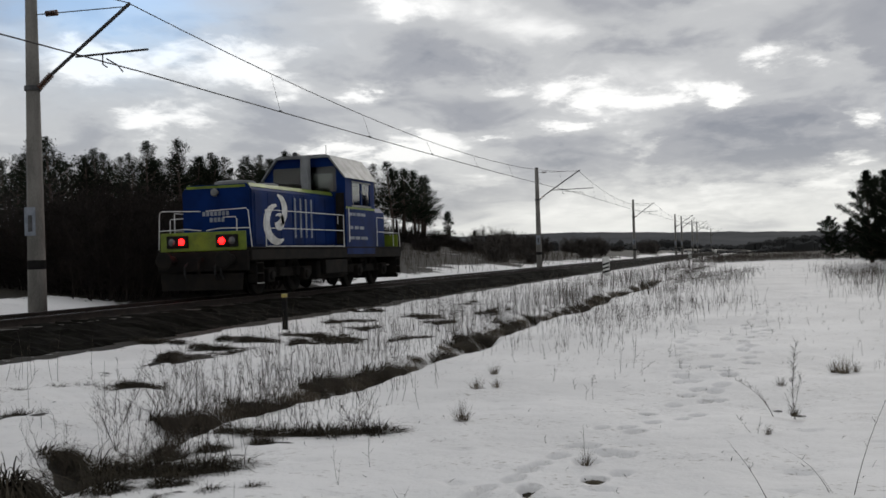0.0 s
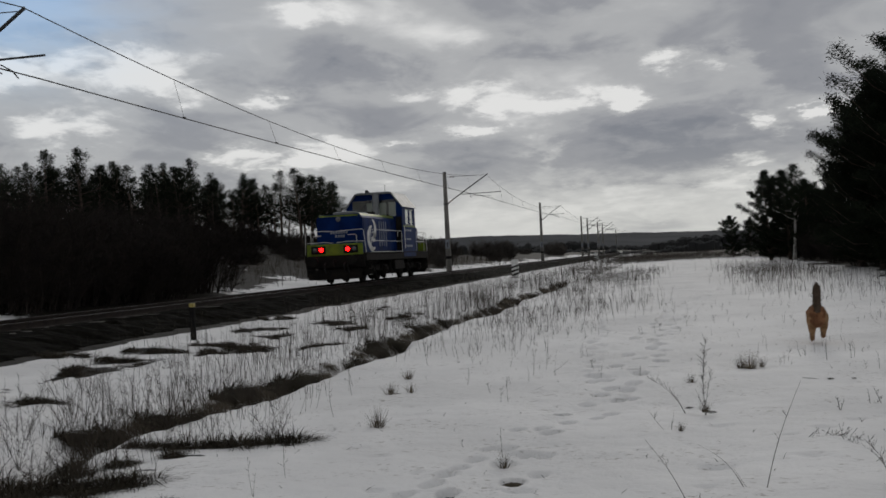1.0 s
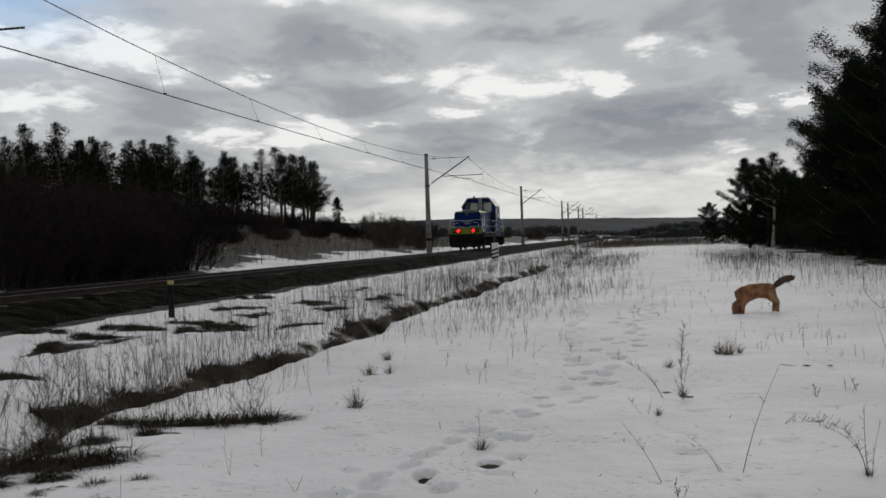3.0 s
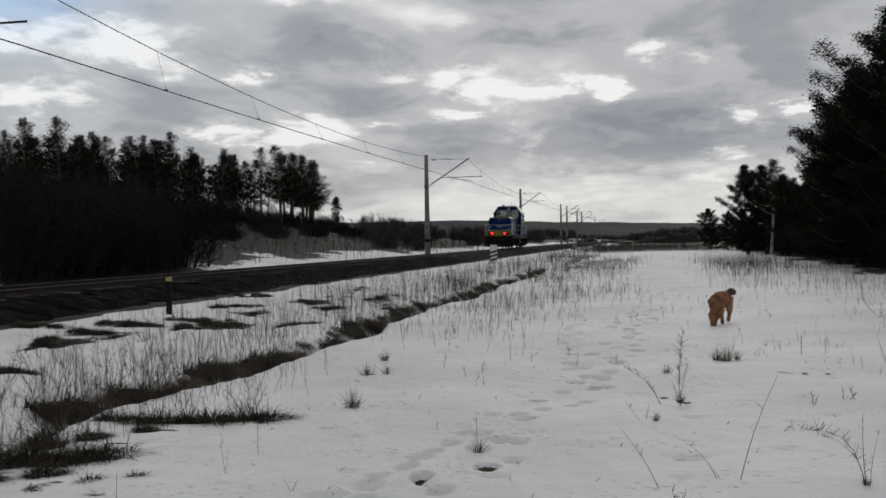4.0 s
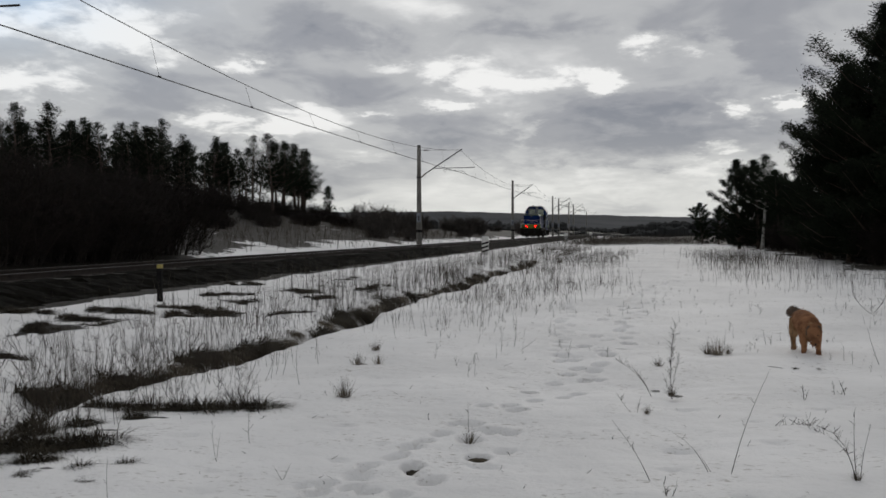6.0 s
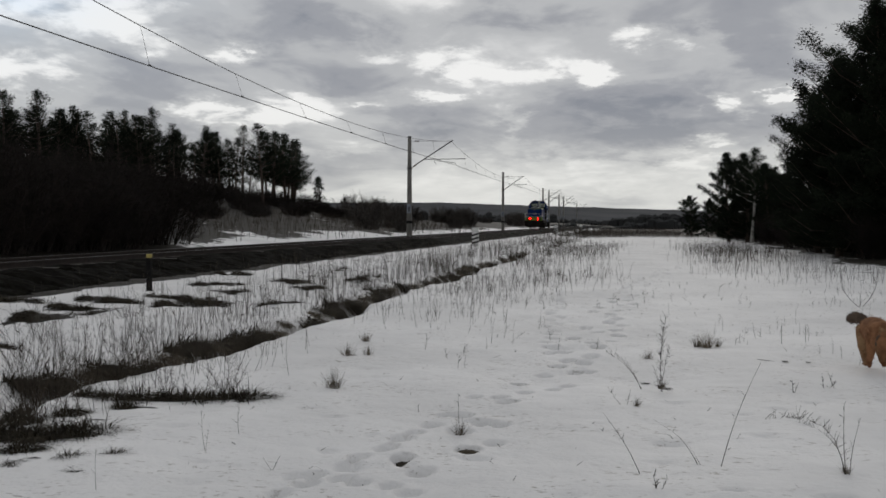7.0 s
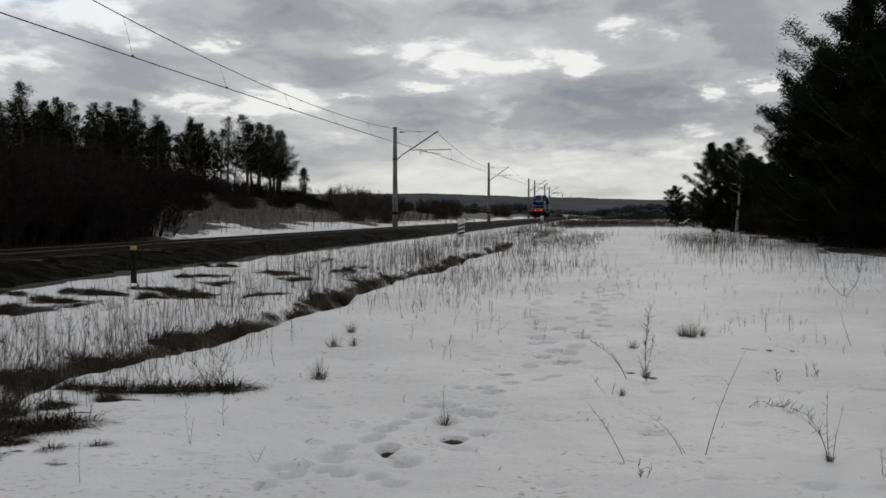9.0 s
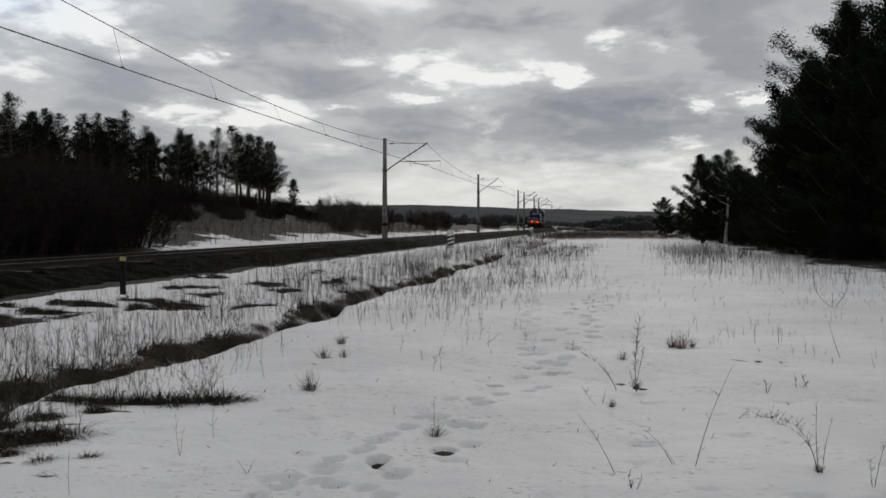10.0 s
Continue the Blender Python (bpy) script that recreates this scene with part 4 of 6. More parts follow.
    for yc in (2.7, 9.5):
        bogie = part("bogie", box(bmesh.new(), -0.97, 0.97, yc - 0.35, yc + 0.35, 0.5, 0.97, 0.04), LOCO_FRAME, L0, "black bogie")
        for side in (-1, 1):
            part("side_frame", box(bmesh.new(), *sorted((side * 0.98, side * 1.12)), yc - 1.9, yc + 1.9, 0.5, 0.78, 0.03), LOCO_FRAME, bogie)
        for side in (-1, 1):
            for dy in (-1.2, 1.2):
                bm = box(bmesh.new(), *sorted((side * 1.06, side * 1.26)), yc + dy - 0.19, yc + dy + 0.19, 0.36, 0.74, 0.04)
                lathe(bm, [(0.13, 0), (0.13, 0.05), (0.08, 0.07)], pose(side * 1.26, yc + dy, 0.55, 0, 90 * side, 0), 12)
                part("axle_box", bm, LOCO_FRAME, bogie)
            for dy in (-0.55, 0.55):
                bm = bmesh.new()
                pts = [(side * 1.17 + 0.07 * math.cos(a * 0.9), yc + dy + 0.07 * math.sin(a * 0.9), 0.52 + 0.012 * a) for a in range(28)]
                part("coil_spring", tube(bm, pts, 0.018, 5), LOCO_FRAME, bogie)
        for dy in (-1.2, 1.2):
            bm = tube(bmesh.new(), [(-1.1, 0, 0), (1.1, 0, 0)], 0.08, 10)
            for side in (-1, 1):
                lathe(bm, [(0.1, 0), (0.44, 0.02), (0.44, 0.0), (0.55, 0.0), (0.55, 0.03), (0.51, 0.035), (0.50, 0.135), (0.42, 0.14), (0.16, 0.08), (0.1, 0.16)], pose(side * 0.70, 0, 0, 0, 90 * side, 0), 28)
                for k in range(5):
                    a = k * 2 * math.pi / 5
                    tube(bm, [(side * 0.80, 0.12 * math.cos(a), 0.12 * math.sin(a)), (side * 0.80, 0.44 * math.cos(a), 0.44 * math.sin(a))], 0.035, 5)
            ws = part("wheelset", bm, LOCO_FRAME, L0, "steel wheelset", at=pose(0, yc + dy, 0.55))
            wheels.append((ws, yc + dy))
    return L0, wheels


LOCO, WHEELS = locomotive()


# ---- trees ----
def pine(seed, h, start, spread, name="pine_tree", needles=1.0, bark=None, bulk=0.5, label="dark pine tree with a ragged crown of needles"):
    """A pine: tapered trunk, limbs, and a crown of many small tufts of needles."""
    r = random.Random(seed)
    t = thing(name, label, "tree")
    lean = Vector((r.uniform(-0.04, 0.04), r.uniform(-0.04, 0.04), 1))
    bend = r.uniform(0, 6.28)
    def spine(z):
        u = z / h
        return Vector((lean.x * z + 0.12 * math.sin(bend + 3 * u) * u * 2, lean.y * z + 0.12 * math.cos(bend + 2.5 * u) * u * 2, z))
    bm = bmesh.new()
    base = 0.016 * h + 0.03
    tube(bm, [spine(h * k / 8) - Vector((0, 0, 0.15 if k == 0 else 0)) for k in range(9)], [base * (1.25 if k == 0 else 1 - 0.11 * k) for k in range(9)], 8)
    tips = []
    n = int(h * (5.2 if needles > 2 else 4.0))
    for k in range(n):
        u = start + (0.985 - start) * (k + r.random()) / n
        z = h * u
        w = (u - start) / (1 - start)
        swell = 0.55 + 0.45 * math.sin(9.0 * w + bend)
        length = h * spread * (0.35 + 0.9 * math.sin(math.pi * min(0.96, 0.24 + 0.7 * w)) ** 0.9) * r.uniform(0.4, 1.3) * (1.1 - bulk * w - 0.45 * w ** 3) * (0.72 + 0.4 * swell)
        a = k * 2.4 + r.uniform(-0.6, 0.6)
        p0 = spine(z)
        rise = r.uniform(-0.05, 0.45) + 0.7 * w
        d = Vector((math.cos(a), math.sin(a), rise)).normalized()
        p1 = p0 + d * length * 0.55 + Vector((0, 0, -0.04 * length))
        p2 = p0 + d * length + Vector((0, 0, 0.14 * length))
        tube(bm, [p0, p1, p2], [base * 0.28 * (1.2 - u) + 0.012, base * 0.16 * (1.2 - u) + 0.009, 0.006], 4, caps=False)
        m = max(2, int(length * 3.4))
        for j in range(m):
            q = p0.lerp(p1, 0.45).lerp(p2, (j + 0.8) / m)
            side = Vector((-d.y, d.x, 0)) * r.uniform(-0.45, 0.45) * length * 0.6
            tips.append((q + side + Vector((0, 0, r.uniform(-0.05, 0.2))), 0.10 + 0.016 * h))
    for k in range(7):
        tips.append((spine(h) + Vector((r.uniform(-0.22, 0.22), r.uniform(-0.22, 0.22), 0.12 - 0.16 * k)), 0.15 + 0.03 * k))
    # dead lower snags
    for k in range(int(h * start * 1.2)):
        z = h * start * r.uniform(0.25, 1)
        a = r.uniform(0, 6.28)
        tube(bm, [spine(z), spine(z) + Vector((math.cos(a), math.sin(a), r.uniform(-0.2, 0.2))) * r.uniform(0.3, 0.9)], [0.014, 0.004], 3, caps=False)
    part("trunk", bm, bark or BARK, t, smooth=True)
    verts, faces = [], []
    for c, s in tips:
        for _ in range(int(38 * needles)):
            d = Vector((r.gauss(0, 1), r.gauss(0, 1), r.gauss(0.25, 0.7)))
            d.normalize()
            o = c + Vector((r.gauss(0, s * 0.72), r.gauss(0, s * 0.72), r.gauss(0, s * 0.5)))
            e = o + d * r.uniform(0.10, 0.22)
            wv = d.orthogonal().normalized() * r.uniform(0.024, 0.048)
            i = len(verts)
            verts += [tuple(o - wv * 0.6), tuple(o + wv * 0.6), tuple(o.lerp(e, 0.6) + wv), tuple(e)]
            faces += [(i, i + 1, i + 2), (i, i + 2, i + 3)]
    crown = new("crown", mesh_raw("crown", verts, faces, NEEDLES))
    crown.parent = t
    return t


def shrub(seed, h, w, n, name="thicket_bush", label="dense bare dark bush beside the railway", mat=None):
    """A bare bush: many thin stems that fork into a haze of twigs."""
    r = random.Random(seed)
    t = thing(name, label, "bush")
    bm = bmesh.new()
    twv, twf = [], []
    for _ in range(n):
        a, rad = r.uniform(0, 6.28), w * 0.55 * math.sqrt(r.random())
        p = Vector((rad * math.cos(a) * 0.8, rad * math.sin(a) * 0.8, -0.1))
        d = Vector((math.cos(a) * rad / w * 0.7 + r.gauss(0, 0.14), math.sin(a) * rad / w * 0.7 + r.gauss(0, 0.14), 1)).normalized()
        hh = h * r.uniform(0.65, 1.05) * (1 - 0.38 * (rad / (w * 0.55)) ** 2)
        pts = [p]
        for k in range(4):
            d = (d + Vector((r.gauss(0, 0.12), r.gauss(0, 0.12), 0.02))).normalized()
            pts.append(pts[-1] + d * hh / 4)
        tube(bm, pts, [0.022, 0.017, 0.013, 0.009, 0.004], 4, caps=False)
        for k in range(34):
            u = r.uniform(0.12, 1) * 3.99
            q = pts[int(u)].lerp(pts[int(u) + 1], u % 1)
            e = (d * r.uniform(0.3, 1.0) + Vector((r.gauss(0, 0.6), r.gauss(0, 0.6), r.gauss(0.1, 0.4)))).normalized() * r.uniform(0.25, 0.75) * h / 3
            s = e.orthogonal().normalized() * 0.011
            i = len(twv)
            twv += [tuple(q - s), tuple(q + s), tuple(q + e)]
            twf.append((i, i + 1, i + 2))
            for _k in range(2):
                q2 = q + e * r.uniform(0.3, 0.9)
                e2 = (e.normalized() + Vector((r.gauss(0, 0.6), r.gauss(0, 0.6), r.gauss(0, 0.5)))).normalized() * r.uniform(0.15, 0.35) * h / 3
                i = len(twv)
                twv += [tuple(q2 - s * 0.8), tuple(q2 + s * 0.8), tuple(q2 + e2)]
                twf.append((i, i + 1, i + 2))
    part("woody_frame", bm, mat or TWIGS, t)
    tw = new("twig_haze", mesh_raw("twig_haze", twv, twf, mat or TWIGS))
    tw.parent = t
    return t


def plant_all():
    rnd = random.Random(11)
    # pines with bare lower trunks, for the grove on the mound
    tall = [pine(21, 9.0, 0.30, 0.20, bulk=0.42, needles=0.75), pine(22, 8.3, 0.26, 0.22, bulk=0.45, needles=0.75), pine(23, 9.6, 0.34, 0.19, bulk=0.4, needles=0.75), pine(24, 7.4, 0.18, 0.23, bulk=0.5, needles=0.75)]
    # fuller pines at the edge of the wood on the other side
    full = [pine(31, 12.0, 0.03, 0.27, needles=2.7, bulk=0.32), pine(32, 10.5, 0.03, 0.28, needles=2.7, bulk=0.34), pine(33, 13.0, 0.05, 0.26, needles=2.7, bulk=0.3)]
    thin = pine(41, 5.5, 0.12, 0.20, label="young thin pine standing at the edge of the grove")
    birchy = pine(42, 8.0, 0.40, 0.20, bark=PALE_BARK, label="pine with a pale bare lower trunk")
    used = set()
    def put(ob, x, y, s=1.0, dz=0.0):
        m = pose(x, y, floor_z(x, y) + dz, 0, 0, rnd.uniform(0, 360))
        if ob not in used:
            used.add(ob)
            ob.matrix_basis = m
            o = ob
        else:
            o = copy_thing(ob, m)
        wide = 1.25 if x < 0 else 1.02
        o.scale = (s * rnd.uniform(0.92, wide), s * rnd.uniform(0.92, wide), s)
        return o
    # grove beyond the line: front rows, then depth
    for k in range(132):
        u = ((k * 0.618) % 1) ** 0.8
        y = 46 + 76 * u
        row = k % 6
        x = -37.5 - 0.03 * (y - 52) - row * 3.4 - rnd.uniform(0, 2.6)
        tagged(put(rnd.choice(tall), x, y, rnd.uniform(0.70, 0.86) * (0.84 + 0.16 * u)), group="pines of the grove")
    for x, y, s in GROVE_EDGE:
        put(thin if s < 0.9 else tall[1], x, y, s)
    # wood on the other side
    for x, y, s, k in WOOD_EDGE:
        tagged(put(full[k], x + (0.1 if y < 75 else 0.5), y, s * (1.14 if s >= 0.7 else 1.04 if y < 75 else 0.96)), group="pines at the wood's edge")
    for k in range(34):
        y = 40 + 88 * ((k * 0.618) % 1)
        x = 13 + (k % 4) * 3.2 + rnd.uniform(0, 2.5) + max(0, (50 - y)) * 0.12
        tagged(put(rnd.choice(full), x, y, rnd.uniform(0.5, 0.68) * (1.15 if y < 62 else 0.9)), group="pines at the wood's edge")
    put(birchy, 8.9, 84.0, 0.86)


GROVE_EDGE = ((-36.2, 104, 0.95), (-36.6, 108, 0.9), (-38.6, 119.5, 0.92), (-39.6, 124.5, 0.95), (-37.2, 114.5, 0.95), (-41.5, 131, 0.91), (-38.0, 117, 0.92), (-39, 122, 0.95), (-37.6, 112, 0.92), (-40, 126, 0.92), (-39.5, 134, 0.8), (-40.5, 139, 0.85), (-39, 146, 0.45), (-40, 150, 0.5))
WOOD_EDGE = ((9.0, 56, 0.60, 0), (9.3, 52, 0.74, 1), (10.5, 50, 0.80, 0), (11.6, 48, 0.74, 2), (12.8, 46, 0.80, 1), (11.4, 55, 0.76, 2), (10.0, 51, 0.60, 0), (12.2, 50, 0.76, 0), (13.6, 49, 0.78, 1), (9.9, 55, 0.66, 1), (9.6, 60, 0.56, 1), (11.5, 44, 0.50, 0), (12.4, 41, 0.42, 1), (8.3, 86, 0.66, 1), (7.1, 88, 0.60, 0), (9.4, 82, 0.56, 1), (10.2, 76, 0.5, 0), (6.0, 121, 0.44, 1), (7.6, 118, 0.36, 0), (8.6, 112, 0.40, 1), (9.6, 104, 0.45, 0), (13.0, 72, 0.6, 2))
plant_all()


def thicket():
    kinds = [shrub(51, 3.5, 4.4, 120), shrub(52, 3.1, 4.8, 120), shrub(53, 3.8, 4.2, 120)]
    rnd = random.Random(8)
    for k in range(24):
        y = 29.6 + k * 0.66
        x = -19.6 - (k % 4) * 1.6 - rnd.uniform(0, 0.6)
        ob = kinds[k % 3]
        m = pose(x, y, floor_z(x, y), 0, 0, rnd.uniform(0, 360))
        if k < 3:
            ob.matrix_basis = m
        else:
            ob = copy_thing(ob, m)
        s = 1.0 if y < 46 else 0.8
        ob.scale = (s, s, s)
        tagged(ob, group="bushes of the thicket")
    # undergrowth at the foot of the grove
    for k in range(22):
        y = 47 + k * 3.3
        x = -35.5 - (k % 3) * 2.2
        ob = copy_thing(kinds[k % 3], pose(x, y, floor_z(x, y), 0, 0, 50 * k))
        s = 0.9 if y < 95 else 0.66
        ob.scale = (s, s, s * 0.8)
        tagged(ob, "low dark undergrowth at the foot of the pines", group="undergrowth of the grove")
    # low growth down the bank before the grove
    for k in range(30):
        y = 50 + k * 2.9
        x = -29.5 - (k % 4) * 1.5 - rnd.uniform(0, 1.0)
        ob = copy_thing(kinds[k % 3], pose(x, y, floor_z(x, y), 0, 0, 63 * k))
        s = rnd.uniform(0.32, 0.5)
        ob.scale = (s * 1.3, s * 1.3, s * 0.8)
        tagged(ob, "low dark bush on the bank before the pines", group="bushes of the bank")
    # undergrowth in the wood on the other side
    for k in range(26):
        y = 38 + k * 3.3
        x = 10.4 + (k % 3) * 1.6 + max(0, 55 - y) * 0.07
        ob = copy_thing(kinds[k % 3], pose(x, y, floor_z(x, y), 0, 0, 77 * k))
        ob.scale = (0.8, 0.8, 0.75)
        tagged(ob, "dark undergrowth between the pines", group="undergrowth of the wood")
    small = shrub(55, 1.6, 2.0, 60, "scrub_bush", "small dark bush on rough ground", SCRUB)
    spots = [(-24, 104), (-28, 110), (-22.5, 92), (-20, 96), (-23, 150), (-26, 170), (-30, 190), (-21, 130), (-22, 210), (-34, 160), (-25, 240), (-40, 230), (-31, 128), (-29, 140), (-34, 142)]
    for k, (x, y) in enumerate(spots):
        m = pose(x, y, floor_z(x, y), 0, 0, 40 * k)
        ob = small if k == 0 else copy_thing(small, m)
        ob.matrix_basis = m
        s = (1.9, 2.1, 1.2, 0.9, 1.7, 1.9, 2.2, 1.0, 1.8, 2.0, 2.2, 2.4, 1.5, 1.7, 2.0)[k]
        ob.scale = (s, s, s)
        tagged(ob, group="scrub bushes")
    for k in range(44):
        y = 112 + 190 * rnd.random()
        x = -21.5 - (0.05 + 0.26 * rnd.random()) * y * 0.8
        ob = copy_thing(small, pose(x, y, floor_z(x, y), 0, 0, 40 * k))
        s = rnd.uniform(0.6, 1.3)
        ob.scale = (s * 1.5, s * 1.5, s)
        tagged(ob, group="scrub bushes")


thicket()


def distance():
    """Low wooded hills, tree belts on the plain, and thin masts far away."""
    rnd = random.Random(5)
    def belt(name, y, x0, x1, z0, height, step, label, mat, rough):
        verts, faces = [], []
        x = x0
        while x < x1:
            hh = height(x) * rnd.uniform(1 - rough, 1 + rough)
            w = step * rnd.uniform(0.9, 1.6)
            yy = y + rnd.uniform(-0.06, 0.06) * y
            for k in range(7):
                cx, cy, cz = x + rnd.uniform(-w, w), yy + rnd.uniform(-w, w), hh - rnd.uniform(0, 0.22) * min(hh, step * 3) - w * 0.4
                i = len(verts)
                ring = [(cx + w * 0.6 * math.cos(a) * rnd.uniform(0.7, 1.2), cy + w * 0.6 * math.sin(a), cz + rnd.uniform(-0.15, 0.15) * w) for a in (0, 1.26, 2.51, 3.77, 5.03)]
                verts += [*ring, (cx, cy, cz + w * 0.35 * rnd.uniform(0.6, 1.3))] + [(p[0], p[1], z0) for p in ring]
                faces += [(i + a, i + (a + 1) % 5, i + 5) for a in range(5)] + [(i + 6 + a, i + 6 + (a + 1) % 5, i + (a + 1) % 5, i + a) for a in range(5)]
            x += step * 1.3
        tagged(new(name, mesh_raw(name, verts, faces, mat)), label, "woodland", kind="stuff")
    # the long ridge: a sloping sheet of woodland, haze mixed into its colour
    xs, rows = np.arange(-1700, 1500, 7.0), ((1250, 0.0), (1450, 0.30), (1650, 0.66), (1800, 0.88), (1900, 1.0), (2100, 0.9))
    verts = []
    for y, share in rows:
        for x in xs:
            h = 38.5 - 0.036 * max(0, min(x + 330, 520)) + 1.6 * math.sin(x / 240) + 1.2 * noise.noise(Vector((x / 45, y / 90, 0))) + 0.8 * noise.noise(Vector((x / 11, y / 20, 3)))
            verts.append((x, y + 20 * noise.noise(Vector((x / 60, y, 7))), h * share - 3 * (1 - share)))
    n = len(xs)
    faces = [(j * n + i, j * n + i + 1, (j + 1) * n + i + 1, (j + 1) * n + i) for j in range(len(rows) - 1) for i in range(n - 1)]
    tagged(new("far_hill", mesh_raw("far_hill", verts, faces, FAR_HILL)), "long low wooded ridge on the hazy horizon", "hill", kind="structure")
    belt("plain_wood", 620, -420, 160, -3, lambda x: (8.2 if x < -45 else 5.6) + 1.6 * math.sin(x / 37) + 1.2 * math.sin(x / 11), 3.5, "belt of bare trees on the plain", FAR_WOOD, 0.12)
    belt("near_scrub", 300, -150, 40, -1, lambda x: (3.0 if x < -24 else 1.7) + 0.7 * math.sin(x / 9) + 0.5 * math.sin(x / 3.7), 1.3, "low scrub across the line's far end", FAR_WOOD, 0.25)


distance()


# ---- dead grass, weeds and reeds ----
def blade(verts, faces, p, d, length, width, droop, r, n=3):
    """A narrow bent blade of grass, added to a list of points and faces."""
    s = Vector((-d.y, d.x, 0))
    s = s.normalized() if s.length > 1e-3 else Vector((1, 0, 0))
    i = len(verts)
    q, dd = Vector(p), Vector(d)
    for k in range(n + 1):
        w = width * (1 - 0.9 * k / n)
        verts.append(tuple(q - s * w))
        verts.append(tuple(q + s * w))
        dd = (dd + Vector((0, 0, -droop / n))).normalized()
        q = q + dd * length / n
    for k in range(n):
        a = i + 2 * k
        faces.append((a, a + 1, a + 3, a + 2))


def tussock_mesh(seed, radius, height, count, lean=(0, 0), droop=1.2, width=0.006):
    r = random.Random(seed)
    verts, faces = [], []
    for _ in range(count):
        a, rad = r.uniform(0, 6.28), radius * 0.55 * math.sqrt(r.random())
        p = Vector((rad * math.cos(a), rad * math.sin(a), -0.04))
        d = Vector((math.cos(a) * 0.55 * rad / radius * 1.8 + lean[0] + r.gauss(0, 0.22), math.sin(a) * 0.55 * rad / radius * 1.8 + lean[1] + r.gauss(0, 0.22), 1)).normalized()
        blade(verts, faces, p, d, height * r.uniform(0.55, 1.25), width * r.uniform(0.7, 1.4), droop * r.uniform(0.5, 1.4), r)
    return verts, faces


def tussocks():
    # dark grass that hangs over the bank of the ditch
    r = random.Random(61)
    kinds = [mesh_raw("grass_tussock", *tussock_mesh(70 + k, 0.30, 0.46, 620, (0.75, -0.35), 2.6, 0.006), DARK_GRASS) for k in range(4)]
    mats = [mesh_raw("grass_mat", *tussock_mesh(80 + k, 0.48, 0.26, 420, (0.25, -0.1), 3.6, 0.006), DARK_GRASS) for k in range(4)]
    clumps = [mesh_raw("grass_clump", *tussock_mesh(85 + k, 0.46, 0.34, 520, (0.2, -0.1), 2.6, 0.006), DARK_GRASS) for k in range(4)]
    tufts = [mesh_raw("grass_tuft", *tussock_mesh(90 + k, 0.10, 0.20, 60, (0, 0), 0.5, 0.004), DRY_GRASS) for k in range(3)]
    def put(name, me, x, y, s, label, group, flat=1.0):
        ob = new(name, me)
        ob.matrix_basis = pose(x, y, floor_z(x, y) + 0.02, 0, 0, r.uniform(-25, 25))
        ob.scale = (s, s, s * flat)
        return tagged(ob, label, "grass", group)
    pale = [mesh_raw("grass_tussock", *tussock_mesh(75 + k, 0.26, 0.44, 260, (0.8, -0.3), 2.2, 0.005), DRY_GRASS) for k in range(2)]
    y = 10.2
    while y < 60:
        if noise.noise(Vector((0.3, y * 1.5, 4))) < -0.05:
            put("grass_tussock", r.choice(pale), -5.74 + float(wander(y)) + r.uniform(-0.1, 0.1), y, r.uniform(0.7, 1.15), "pale dry grass tussock drooping over the ditch bank", "pale tussocks of the ditch bank")
        else:
            put("grass_tussock", r.choice(kinds), -5.78 + float(wander(y)) + r.uniform(-0.12, 0.10), y, r.uniform(0.7, 1.25), "dark wet grass tussock hanging over the ditch bank", "tussocks of the ditch bank")
        y += r.uniform(0.26, 0.5) * (1 + y / 50)
    for px, py, rx, ry, d in BARE_PATCHES:
        for _ in range(6 if px < -6.2 else 0):
            put("grass_mat", r.choice(clumps), px + r.gauss(0, 0.5) * rx, py + r.gauss(0, 0.5) * ry, r.uniform(0.3, 0.7), "flattened dark dead grass showing through snow", "flattened grass on the slope", 0.6)
    # hummocks in the near end of the ditch
    for x, y, s in ((-5.75, 8.45, 1.5), (-5.6, 8.2, 1.2), (-5.55, 7.3, 1.3), (-5.75, 7.15, 1.2), (-6.05, 8.15, 0.8), (-5.3, 10.3, 0.9), (-5.15, 10.6, 0.9)):
        put("grass_tussock", r.choice(kinds), x, y, s, "large dark grass hummock in the ditch", "hummocks of the ditch")
    # clumps on the near side of the ditch
    for x, y, s in ((-4.35, 9.25, 0.8), (-4.1, 9.3, 0.6), (-3.85, 9.3, 0.8), (-3.6, 9.36, 0.75), (-3.38, 9.42, 0.7), (-4.25, 7.62, 0.7), (-4.0, 7.6, 0.75), (-4.55, 7.5, 0.6), (-4.6, 8.4, 0.5), (-4.3, 8.75, 0.4), (-3.7, 6.75, 0.35), (-3.45, 6.9, 0.3),
                    (-4.9, 7.35, 0.8), (-4.65, 7.45, 0.7), (-4.35, 7.42, 0.7), (-4.1, 7.5, 0.6), (-4.8, 8.0, 0.6), (-5.1, 8.6, 0.8), (-4.9, 9.3, 0.6), (-4.6, 9.2, 0.6), (-5.3, 9.2, 0.8), (-5.3, 9.9, 0.8), (-5.05, 6.6, 0.9), (-4.6, 6.75, 0.7), (-4.2, 7.0, 0.5), (-5.2, 7.4, 0.8)):
        put("grass_clump", r.choice(clumps), x, y, s, "dark dead grass clump melting out of snow", "grass clumps by the ditch", 0.75)
    for x, y, s in ((1.5, 12.9, 0.14), (1.75, 12.95, 0.12), (2.0, 12.92, 0.09), (0.35, 10.6, 0.16), (0.15, 10.9, 0.14), (-3.95, 6.55, 0.4), (-3.5, 6.45, 0.3)):
        put("grass_mat", r.choice(mats), x, y, s, "small dark patch of dead stems in snow", "grass clumps by the ditch", 0.35)
